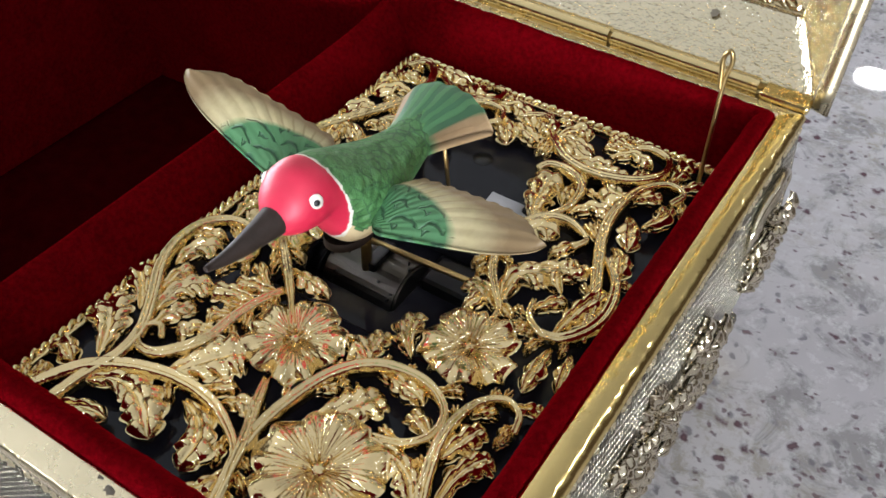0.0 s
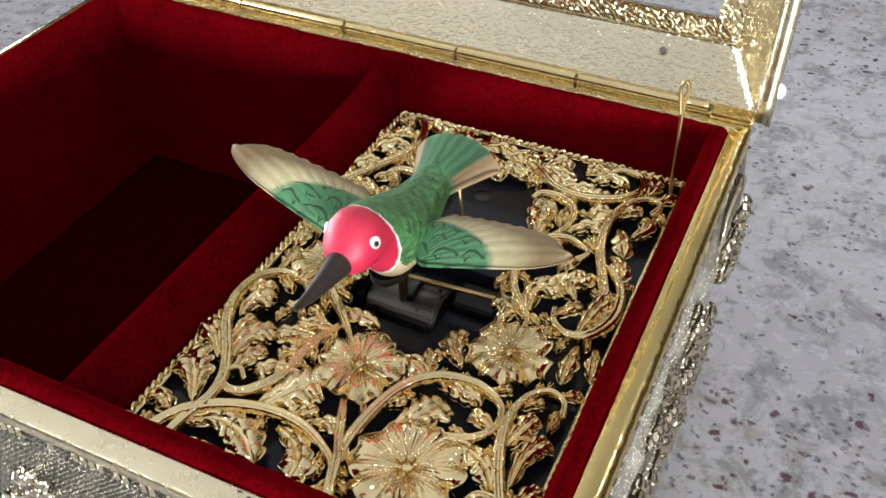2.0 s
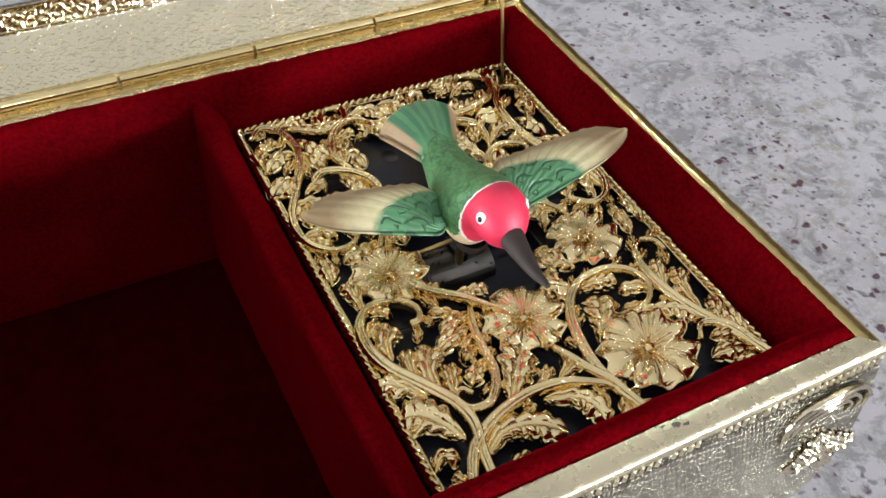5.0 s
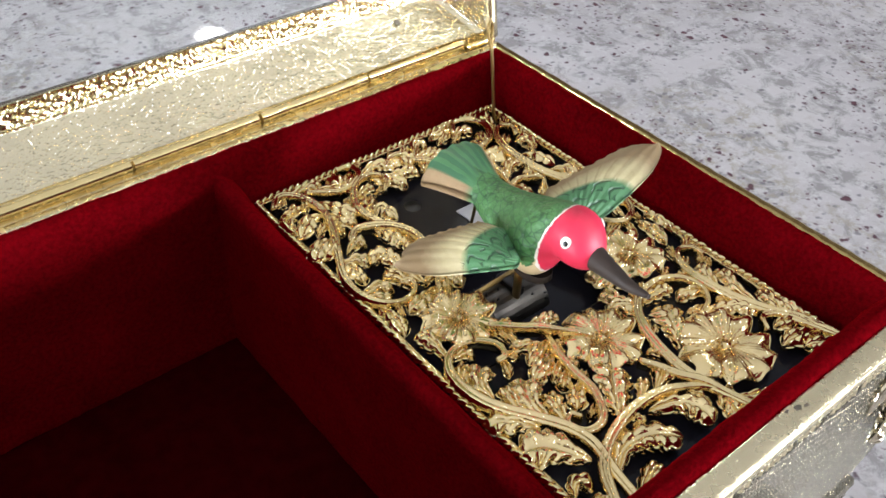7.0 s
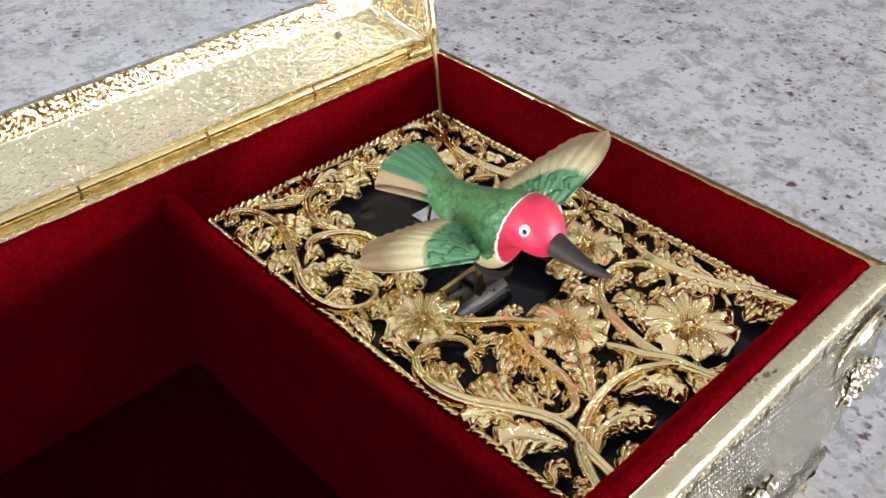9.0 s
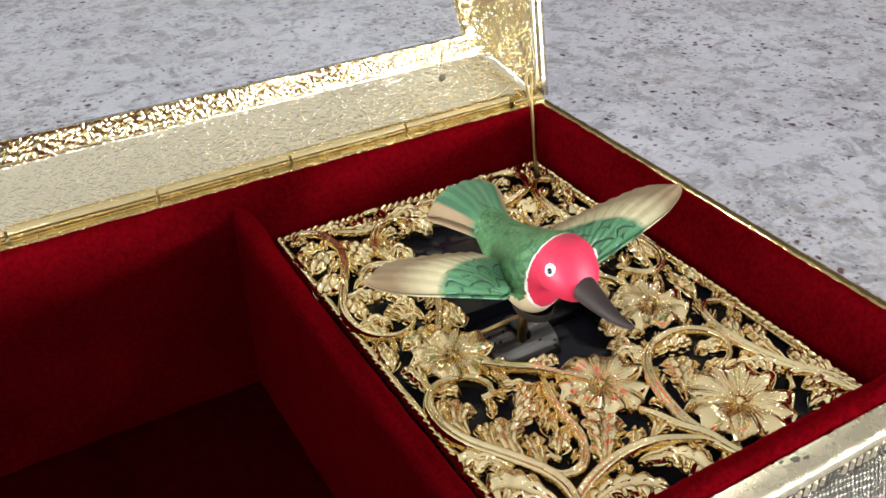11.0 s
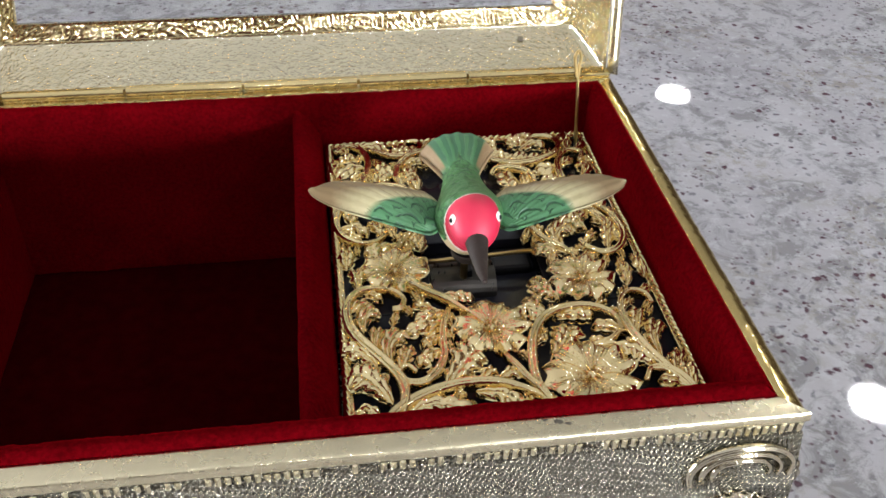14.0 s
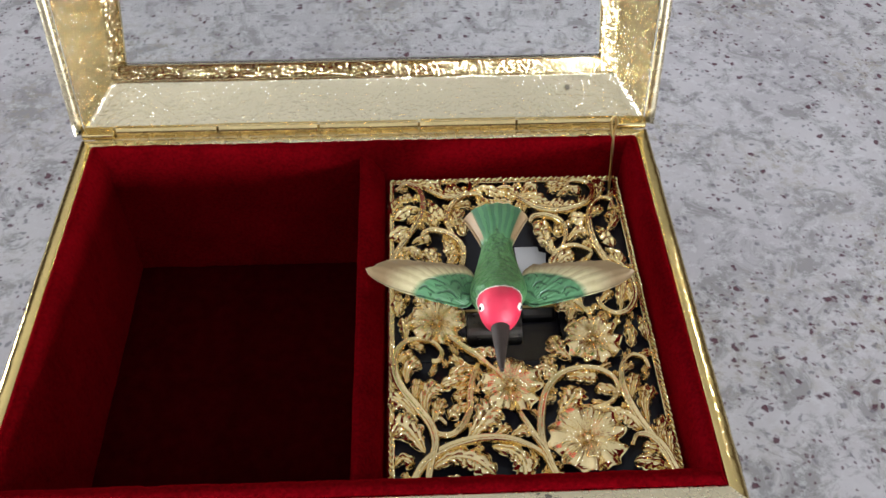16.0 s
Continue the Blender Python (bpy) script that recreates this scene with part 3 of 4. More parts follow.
def build_hinge():
    y, z = 0.0074, RIM - 0.0003
    hinge = part("hinge", box((-0.1655, 0.0050, RIM - 0.0026), (0.0005, 0.0112, RIM - 0.0016), 0.0003), GOLD_RIM, BOX, "long gold piano hinge")
    edges = [-0.1590, -0.1278, -0.0970, -0.0662, -0.0361, -0.0055]
    for i, (a, b) in enumerate(zip(edges, edges[1:])):
        part("knuckle", rod((a + 0.00035, y, z), (b - 0.00035, y, z), 0.0018 if i % 2 else 0.0016, 48), GOLD_PLAIN, hinge)
    for a, b in ((-0.1692, -0.1593), (-0.0052, 0.0042)):
        part("end_cap", box((a, 0.0046, RIM - 0.0016), (b, 0.0094, RIM + 0.0003), 0.0006), GOLD_PLAIN, hinge)
    part("pin", rod((-0.1600, y, z), (-0.0045, y, z), 0.0007, 12), BRASS, hinge, smooth=True)


build_hinge()

# lid frame: u runs from the hinge to the lid's far edge, w to its domed side
OPEN = radians(80)
LID_O = np.array([0.0, 0.0082, RIM - 0.0002])
LID_U = np.array([0.0, math.cos(OPEN), math.sin(OPEN)])
LID_W = np.array([0.0, math.sin(OPEN), -math.cos(OPEN)])
LX0, LX1, LU = -0.1690, 0.0040, 0.1215


def lid(x, u, w):
    return np.array([x, 0, 0]) + LID_O + LID_U * u + LID_W * w


def dome(s, rise):
    return rise * math.sin(math.pi * s)


def curls(a, b):
    """Height of a stamped surface of ring-shaped curls, one to a cell of about three millimetres."""
    a, b = a * 0.52, b * 0.62
    best, seed = 9.0, 0.0
    for i in (-1, 0, 1):
        for j in (-1, 0, 1):
            ci, cj = math.floor(a) + i, math.floor(b) + j
            h = math.sin(ci * 12.9898 + cj * 78.233) * 43758.5453
            h2 = math.sin(ci * 39.425 + cj * 11.135) * 24634.6345
            d = math.hypot(a - ci - (h - math.floor(h)), b - cj - (h2 - math.floor(h2)))
            if d < best:
                best, seed = d, h - math.floor(h)
    return math.cos(best * 13.0 + seed * 6.3) * 0.8 - best * 0.7


def build_lid():
    lidob = part("lid", box((0, 0, 0), (0.001, 0.001, 0.001)), GOLD, BOX, "hinged gold lid standing open")
    # flange: a rolled edge round the lid's mouth
    me_v, me_f = [], []
    prof = [(0.0, -0.3), (0.4, -1.1), (1.6, -1.4), (2.8, -1.2), (3.3, -0.3), (2.9, 0.9), (1.8, 1.3), (0.4, 1.0)]
    n = 40
    line = []
    for s in np.linspace(0, 1, n):
        line.append((LX0 + (LX1 - LX0) * s, 0.0, (0, -1)))
    for s in np.linspace(0, 1, n):
        line.append((LX1, LU * s, (1, 0)))
    for s in np.linspace(0, 1, n):
        line.append((LX1 + (LX0 - LX1) * s, LU, (0, 1)))
    for s in np.linspace(0, 1, n):
        line.append((LX0, LU * (1 - s), (-1, 0)))
    for i, (x, u, o) in enumerate(line):
        prev, nxt = line[i - 1][2], line[(i + 1) % len(line)][2]
        ox, ou = o
        if i % n == 0:
            ox, ou = o[0] + prev[0], o[1] + prev[1]
        if i % n == n - 1:
            ox, ou = o[0] + nxt[0], o[1] + nxt[1]
        bead = 1 + 0.015 * math.sin(i * 2.6)
        for a, b in prof:
            me_v.append(lid(x + ox * a * MM * bead, u + ou * a * MM * (0.55 if ou > 0 or ox else 0.1), b * MM * (1.0 if ou > -0.5 or ox else 0.5)))
    m = len(prof)
    total = len(line)
    for i in range(total):
        for j in range(m):
            me_f.append((i * m + j, i * m + (j + 1) % m, ((i + 1) % total) * m + (j + 1) % m, ((i + 1) % total) * m + j))
    lidob.data = mesh_from("lid", me_v, me_f, GOLD_RIM)

    # sloping walls rise to the domed frame
    R0, R1, R2 = (0.2, 0.2, 0.0, 0.0), (8.3, 10.9, 10.6, 11.0), (13.6, 15.8, 10.9, 11.0)

    def ringpoint(r, side, s):
        ix, iu, w, rise = r
        xa, xb, ua, ub = LX0 + ix * MM, LX1 - ix * MM, iu * MM, LU - iu * MM
        if side in ("rear", "far"):
            x = xa + (xb - xa) * s
            u = ua if side == "rear" else ub
            return x, u, w * MM
        u = ua + (ub - ua) * s
        return (xb if side == "right" else xa), u, w * MM + dome(s, rise) * MM

    for side in ("rear", "right", "left", "far"):
        for name, ra, rb, m in (("wall_panel", R0, R1, GOLD_PANEL), ("frame_strip", R1, R2, GOLD_STRIP)):
            nu, nv = ((14, 60) if side in ("rear", "far") else (60, 520)) if name == "wall_panel" else (26, 520 if side in ("rear", "far") else 360)
            top, bot = [], []
            for i in range(nu):
                k = i / (nu - 1)
                for j in range(nv):
                    s = j / (nv - 1)
                    p = lid(*ringpoint(ra, side, s)) * (1 - k) + lid(*ringpoint(rb, side, s)) * k
                    bulge = 0.5 * MM * math.sin(math.pi * k) if name == "wall_panel" else 0.06 * MM * math.sin(math.pi * k)
                    p = p + LID_W * bulge
                    if name == "frame_strip":
                        # close-set curls, each a few rings round its own centre
                        p = p - LID_W * curls(s * (nv / 3.4), k * 2.6) * 0.00024 * min(1, 5 * k, 5 * (1 - k))
                    elif side in ("right", "left"):
                        p = p - LID_W * curls(s * 115, k * 13.0) * 0.00012 * min(1, 12 * k, 12 * (1 - k))
                    top.append(p)
                    bot.append(p + LID_W * 0.0014)
            v, f = slab(top, bot, nu, nv)
            if side in ("right", "far"):
                f = [q[::-1] for q in f]
            mpart(name, mesh_from(name, v, f, GOLD_SPECK if name == "wall_panel" and side != "rear" else m), lidob, "pale engraved gold panel" if name == "wall_panel" else "embossed gold strip")
    # a clear pane bent with the dome
    nu, nv = 30, 2
    top, bot = [], []
    ix, iu, w, rise = R2
    for i in range(nu):
        s = i / (nu - 1)
        u = iu * MM + (LU - 2 * iu * MM) * s
        for x in (LX0 + (ix - 1.5) * MM, LX1 - (ix - 1.5) * MM):
            p = lid(x, u, (w + 1.0) * MM + dome(s, rise) * MM)
            top.append(p)
            bot.append(p + LID_W * 0.0016)
    v, f = slab(top, bot, nu, nv)
    pane = mpart("glass_pane", mesh_from("glass_pane", v, f, GLASS, smooth=False), lidob, "clear glass pane")
    pane.visible_shadow = False
    # small tarnish spot on the rear panel
    c = np.array([-0.0196, 0.0165, RIM + 0.0061])
    d = (LID_U * 10.9 + LID_W * 10.6) / 15.2
    nrm = np.cross((1, 0, 0), d)
    v = [c + nrm * 0.0002] + [c + nrm * 0.00004 + 0.00085 * (1 + 0.25 * math.sin(3.7 * k)) * (math.cos(k * math.pi / 8) * np.array([1, 0, 0]) + math.sin(k * math.pi / 8) * d) for k in range(16)]
    mpart("tarnish_spot", mesh_from("tarnish_spot", v, [(0, k + 1, (k + 1) % 16 + 1) for k in range(16)], STAIN), lidob, "dark tarnish spot")


build_lid()


# ------------------------------------------------------------------ cast ornament
def stem_mesh(points, width, height, z=0.0, n=None):
    """A scroll along points (mm, in the plane), swept as one solid with two ridges and a groove."""
    if n is None:
        n = 9 * len(points)
    p = glide(points, n)
    cross = ((-1, -0.1), (-0.96, 0.38), (-0.74, 0.82), (-0.42, 1.0), (-0.12, 0.72), (0.10, 0.62), (0.32, 0.80), (0.62, 0.86), (0.90, 0.50), (1, -0.05), (0.62, -0.8), (-0.62, -0.8))
    verts, faces = [], []
    for i in range(n):
        d = p[min(i + 1, n - 1)] - p[max(i - 1, 0)]
        d /= np.linalg.norm(d) + 1e-9
        s = i / (n - 1)
        w = width * 0.5 * (0.55 + 0.45 * math.sin(math.pi * min(1, s * 1.15 + 0.12)))
        h = height * (0.75 + 0.25 * math.sin(math.pi * s))
        lift = 0.35 * math.sin(math.pi * s) + 0.15 * math.sin(5 * s * math.pi)
        for a, b in cross:
            verts.append((p[i][0] - d[1] * a * w, p[i][1] + d[0] * a * w, z + b * h + lift))
    m = len(cross)
    for i in range(n - 1):
        for k in range(m):
            faces.append((i * m + k, i * m + (k + 1) % m, (i + 1) * m + (k + 1) % m, (i + 1) * m + k)[::-1])
    faces.append(tuple(range(m)))
    faces.append(tuple(range((n - 1) * m, n * m))[::-1])
    return verts, faces


def frond_mesh(points, half, lobes, roll=0.0, rise=0.0, seed=0):
    """An acanthus leaf along a spine (mm): one solid with rounded lobes swept towards the tip, a grooved midrib and furrows between the lobes."""
    rng = random.Random(seed)
    per = 7
    nu, nv = per * lobes + 3, 15
    p = glide(points, nu)
    grow = [rng.uniform(0.82, 1.15) for _ in range(2 * lobes + 4)]
    top, bot = [], []
    for i in range(nu):
        s = i / (nu - 1)
        d = p[min(i + 1, nu - 1)] - p[max(i - 1, 0)]
        d /= np.linalg.norm(d) + 1e-9
        env = 0.34 + 0.66 * math.sin(0.5 * math.pi * min(1.0, s / 0.62))
        if s > 0.62:
            env *= math.sqrt(max(0.0, 1 - ((s - 0.62) / 0.38) ** 2.4))
        f = (s * lobes) % 1.0
        puff = math.sin(math.pi * f) ** 0.75
        for j in range(nv):
            v = j / (nv - 1) * 2 - 1
            q = abs(v)
            g = grow[int(s * lobes) * 2 + (v > 0)]
            w = half * env * (1 - (0.36 * (1 - puff)) * q * q) * (1 + (g - 1) * q)
            sweep = half * (0.75 * q**1.4) * (1 - s) * (0.4 + 0.6 * env)
            x = p[i][0] - d[1] * w * v + d[0] * sweep
            y = p[i][1] + d[0] * w * v + d[1] * sweep
            z = 0.25 + 1.15 * (1 - q**2.6) * min(1.0, half / 1.6) * (0.45 + 0.55 * env)
            z -= 0.28 * (0.5 + 0.5 * math.cos(3.0 * math.pi * v)) * math.sin(math.pi * min(1.0, s + 0.1)) * min(1.0, half / 2.0)
            z += 0.75 * puff * math.sin(math.pi * min(1.0, q * 0.95)) * env - 0.85 * math.exp(-((v / 0.15) ** 2)) * (1 - 0.7 * s)
            z += rise * s * s - 0.8 * s**6 + 0.5 * math.sin(math.pi * s) + roll * v * half * 0.5 * env
            top.append((x, y, z))
            bot.append((p[i][0] + (x - p[i][0]) * 0.86, p[i][1] + (y - p[i][1]) * 0.86, min(z - 0.8, -0.1)))
    return slab(top, bot, nu, nv)


def petal_mesh(radius, kind=0):
    """A broad ruffled petal out along +x, with fine furrows that fan out from the heart."""
    nu, nv = 15, 49
    top, bot = [], []
    for i in range(nu):
        s = i / (nu - 1)
        for j in range(nv):
            v = j / (nv - 1) * 2 - 1
            ang = v * radians(41) * (0.80 + 0.20 * min(1, s * 1.5))
            edge = 1 - 0.34 * abs(v) ** 5 + 0.035 * math.cos(9 * v + 2 * kind) - 0.07 * math.exp(-((v / 0.14) ** 2))
            r = radius * (0.08 + 0.92 * s * (1 + (edge - 1) * s))
            z = 1.3 * math.sin(0.5 * math.pi * min(1.0, 1.25 * s)) - 1.1 * s**6 + 0.75 * math.sin(7.5 * v + kind * 1.3) * s * s - 0.8 * v**4 * s
            furrow = max(0.0, math.cos(33 * v + 0.6 * math.sin(5 * v + kind))) ** 4
            z -= 0.62 * furrow * math.sin(math.pi * min(1.0, 0.12 + 1.05 * s)) * (1 - 0.55 * s)
            z += 0.5 * math.sin(2.6 * kind + 1) * s + 0.35 * math.exp(-((v / 0.5) ** 2)) * math.sin(math.pi * s)
            top.append((r * math.cos(ang), r * math.sin(ang), z))
            bot.append((r * math.cos(ang) * 0.97, r * math.sin(ang) * 0.97, z - 0.6))
    return slab(top, bot, nu, nv)


def mm_mesh(name, vf, material, smooth=True):
    v, f = vf
    return mesh_from(name, [(x * MM, y * MM, z * MM) for x, y, z in v], f, material, smooth=smooth)


GRILLE_Z = RIM - 0.0130
GRILLE = thing("filigree_panel", (-0.0405, -0.0555, GRILLE_Z - 0.0012), "openwork cast gold panel of flowers and scrolls set in the box", "filigree panel")


STEMS, TAKEN = [], []


def scroll(*points, w=2.1, h=1.45, z=0.35):
    # stems that meet the front run on below the padding
    points = list(points)
    for end, inner in ((-1, -2), (0, 1)):
        (ax, ay), (bx, by) = points[inner], points[end]
        if by < -103.4 and ay > by:
            tip = (bx + (bx - ax) * min(1.0, (by + 112.2) / (ay - by)), -112.2)
            points = points + [tip] if end else [tip] + points
    line = glide(points, 8 * len(points))
    STEMS.append(line)
    TAKEN.extend((x, y, 0.5 * w) for x, y in line)
    ob = mpart("scroll", mm_mesh("scroll", stem_mesh(points, w * 1.06, h * 1.25, z), GOLD_LEAF), GRILLE)
    ob.matrix_basis = Matrix.Translation((0, 0, GRILLE_Z))
    return ob


def frond(*points, w=2.0, n=0, roll=0.0, rise=0.0, z=0.0):
    """A leaf of the panel along points (mm), w to either side of its spine."""
    length = sum(math.dist(a, b) for a, b in zip(points, points[1:]))
    seed = int(abs(points[0][0] * 31 + points[0][1] * 17))
    turn = random.Random(seed)
    roll = roll or turn.uniform(-0.5, 0.5)
    w *= 1.22
    line = glide(points, 8)
    TAKEN.extend((x, y, 0.75 * w) for x, y in line[1:7])
    TAKEN.append((*line[7], 0.4 * w))
    ob = mpart("leaf", mm_mesh("leaf", frond_mesh(points, w, n or max(3, round(length / 2.7)), roll, rise or turn.uniform(-0.3, 0.9), seed), GOLD_LEAF), GRILLE)
    ob.matrix_basis = Matrix.Translation((0, 0, GRILLE_Z + (z + turn.uniform(-0.2, 0.3)) * MM))
    return ob


def sprout():
    """Small leaves that spring from the stems wherever the panel leaves room for them."""
    rng = random.Random(5)
    for length in (9.5, 8.0, 6.6, 5.2, 4.2, 3.4):
        for line in STEMS:
            run = 2.0
            for a, b in zip(line, line[1:]):
                run += math.hypot(*(b - a))
                if run < 1.6:
                    continue
                run = 0.0
                for side in (1, -1):
                    turn = math.atan2(b[1] - a[1], b[0] - a[0]) + side * rng.uniform(0.45, 0.8)
                    d = np.array([math.cos(turn), math.sin(turn)])
                    n = np.array([-d[1], d[0]]) * side * rng.uniform(-0.05, 0.3)
                    spots = [b + (d * k + n * k * k) * length for k in (0.0, 0.35, 0.7, 1.0)]
                    if any(not (-74.8 < q[0] < -6.2 and -112.5 < q[1] < -5.7) or (-54 < q[0] < -31.5 and -69 < q[1] < -20) for q in spots[1:]):
                        continue
                    w = 0.19 * length
                    if all(math.hypot(q[0] - x, q[1] - y) > r + w * 0.55 for q in spots[2:] for x, y, r in TAKEN):
                        frond(*[(float(q[0]), float(q[1])) for q in spots], w=w, z=-0.3)


def flower(x, y, radius, turn, petals=5, lift=1.0):
    head = part("flower", rod((x * MM, y * MM, GRILLE_Z), (x * MM, y * MM, GRILLE_Z + (lift + 0.9) * MM), radius * 0.17 * MM, 14, radius * 0.10 * MM), GOLD_LEAF, GRILLE, "cast gold blossom with ruffled petals", smooth=True)
    TAKEN.append((x, y, radius * 0.9))
    for k in range(petals):
        me = mm_mesh("petal", petal_mesh(radius, k), GOLD_LEAF)
        ob = new("petal", me)
        under(ob, head)
        ob.matrix_basis = Matrix.Translation((x * MM, y * MM, GRILLE_Z + (lift + 0.45 * (k % 2)) * MM)) @ pose(0, 0, 0, 0, 0, turn + 360 * k / petals)
    for k in range(6):
        a = k * 1.05
        px, py = x + math.cos(a) * radius * 0.12, y + math.sin(a) * radius * 0.12
        part("stamen", rod((px * MM, py * MM, GRILLE_Z + (lift + 0.6) * MM), ((x + math.cos(a) * radius * 0.2) * MM, (y + math.sin(a) * radius * 0.2) * MM, GRILLE_Z + (lift + 2.0) * MM), 0.00022, 6, 0.0003), GOLD_LEAF, head, smooth=True)
    return head


def build_grille():
    # twisted border on a flat bar
    x0, x1, y0, y1 = -75.6, -5.4, -113.0, -4.6
    for (ax, ay), (bx, by) in (((x0, y0), (x1, y0)), ((x1, y0), (x1, y1)), ((x1, y1), (x0, y1)), ((x0, y1), (x0, y0))):
        length = math.hypot(bx - ax, by - ay)
        dx, dy = (bx - ax) / length, (by - ay) / length
        nx, ny = -dy, dx
        n = int(length / 1.75)
        v, f = [], []
        rng = random.Random(n)
        for i in range(n):
            cx, cy = ax + dx * (i + 0.5) * length / n, ay + dy * (i + 0.5) * length / n
            k = len(v)
            sz = rng.uniform(0.85, 1.15)
            for ring, rr, zz in ((0, 1.0, 0.0), (1, 0.75, 0.75), (2, 0.25, 1.15)):
                for q in range(6):
                    w = q * math.pi / 3
                    a, b = 1.75 * sz * rr * math.cos(w), 0.60 * rr * math.sin(w)
                    # slanted lozenges, like a rope
                    along, out = a * 0.87 - b * 0.5, a * 0.5 + b * 0.87
                    v.append((cx + dx * along + nx * out, cy + dy * along + ny * out, zz * sz - 0.2))
            for r in range(2):
                for q in range(6):
                    f.append((k + r * 6 + q, k + r * 6 + (q + 1) % 6, k + r * 6 + 6 + (q + 1) % 6, k + r * 6 + 6 + q))
            f.append(tuple(k + 12 + q for q in range(6)))
        bar = mm_mesh("border", (v, f), GOLD_LEAF)
        ob = mpart("border", bar, GRILLE, "twisted gold border")
        ob.matrix_basis = Matrix.Translation((0, 0, GRILLE_Z))
        a = ((ax + nx * 0.2) * MM, (ay + ny * 0.2) * MM)
        b = ((bx + nx * 1.3) * MM, (by + ny * 1.3) * MM)
        lo = (min(a[0], b[0]), min(a[1], b[1]), GRILLE_Z - 0.0012)
        hi = (max(a[0], b[0]), max(a[1], b[1]), GRILLE_Z + 0.0001)
        part("border_bar", box(lo, hi, 0.0003), GOLD_LEAF, ob)
    # blossoms
    flower(-44.6, -81.4, 8.3, 20)
    flower(-21.7, -67.9, 7.9, 60, lift=1.2)
    flower(-62.8, -60.2, 8.0, 10, lift=0.6)
    flower(-27.2, -97.4, 9.9, 35, lift=1.2)
    # scrolls of the front half
    scroll((-65.7, -103.7), (-64.4, -98.4), (-64.9, -93.9), (-66.6, -90.4), (-69.5, -86.1), (-72.5, -81.7), (-74.2, -76.5), (-73.9, -71.0), (-71.5, -67.5), (-68.1, -66.4), (-64.3, -67.5), (-62.0, -70.6), (-62.8, -73.3), (-64.6, -73.4), w=2.5)
    scroll((-69.0, -106.0), (-66.2, -102.0), (-61.0, -98.8), (-54.0, -97.0), (-47.0, -97.2), (-41.8, -99.2), (-38.4, -101.7), (-36.1, -105.8), w=2.4)
    scroll((-60.3, -65.8), (-55.6, -70.2), (-50.5, -75.2), (-46.0, -80.2), w=1.9, z=1.0)
    scroll((-52.6, -74.4), (-54.3, -79.1), (-55.2, -84.2), (-55.5, -88.7), (-57.3, -92.8), (-60.0, -95.6), (-63.4, -95.4), (-65.0, -92.6), (-63.2, -91.0), (-61.6, -92.4), w=2.0)
    scroll((-43.2, -89.5), (-40.3, -96.0), (-37.8, -101.0), (-36.0, -107.1), w=2.0)
    scroll((-36.0, -107.1), (-38.0, -100.5), (-38.2, -93.1), (-35.9, -84.0), (-31.0, -78.6), (-23.6, -77.2), (-18.5, -79.8), (-17.7, -84.4), (-20.4, -87.8), (-25.6, -89.4), w=2.3)
    scroll((-8.0, -105.1), (-10.8, -98.6), (-13.8, -92.1), (-15.7, -86.3), (-16.2, -81.2), (-15.0, -76.0), (-12.1, -73.4), (-9.2, -74.6), (-8.4, -77.4), w=2.2)
    scroll((-7.4, -106.6), (-8.9, -101.6), (-12.0, -97.6), (-14.9, -97.2), (-16.6, -99.6), w=2.2)
    # scrolls of the back half
    scroll((-73.6, -9.6), (-70.6, -6.8), (-67.0, -9.6), (-65.6, -16.0), (-67.2, -22.8), (-71.4, -31.2), (-74.4, -37.6), (-74.9, -43.0), (-73.2, -47.6), (-69.4, -50.2), (-65.4, -49.4), (-64.0, -46.6), (-66.0, -45.4), w=2.1)
    scroll((-64.8, -31.4), (-65.8, -28.4), (-62.6, -26.6), (-57.6, -29.2), (-54.6, -34.6), (-55.2, -41.1), (-58.4, -47.6), (-61.3, -52.4), (-62.9, -58.4), w=2.2)
    scroll((-57.2, -28.6), (-58.8, -23.0), (-57.6, -17.6), (-53.8, -13.4), (-49.0, -12.6), (-47.2, -15.6), (-49.8, -18.6), w=2.0)
    scroll((-65.2, -9.0), (-58.4, -13.4), (-52.3, -11.9), (-51.2, -7.4), (-54.6, -6.0), w=1.8)
    scroll((-38.0, -12.0), (-34.6, -16.0), (-30.6, -18.9), (-24.0, -19.9), (-17.2, -17.6), (-13.9, -12.8), (-15.0, -8.2), (-19.4, -7.2), (-22.2, -9.8), w=2.2)
    scroll((-34.2, -24.2), (-32.6, -22.0), (-28.8, -21.8), (-24.8, -25.0), (-24.2, -30.2), (-26.2, -35.2), (-28.7, -38.2), w=2.1)
    scroll((-28.4, -46.6), (-29.4, -41.0), (-26.7, -36.1), (-22.0, -34.5), (-17.8, -36.7), (-18.9, -39.4), w=2.1)
    scroll((-8.4, -57.0), (-10.4, -48.4), (-13.4, -41.0), (-16.0, -34.0), (-16.8, -27.0), (-15.6, -19.6), (-12.0, -15.2), (-8.6, -16.2), (-9.6, -19.4), w=2.3)
    scroll((-13.0, -38.2), (-9.2, -43.2), (-7.7, -48.6), (-8.0, -53.8), (-10.4, -58.3), (-14.2, -59.4), (-17.4, -57.2), (-18.4, -53.6), w=2.1)
    scroll((-29.6, -46.2), (-27.4, -51.8), (-24.2, -56.2), (-21.9, -59.2), (-21.5, -65.0), w=1.9)
    scroll((-45.0, -12.0), (-41.0, -9.6), (-38.0, -11.4), (-39.4, -13.4), w=1.8)
    # leaves of the front half
    frond((-71.2, -79.8), (-71.1, -76.5), (-69.4, -73.9), (-67.6, -72.5), w=2.4)
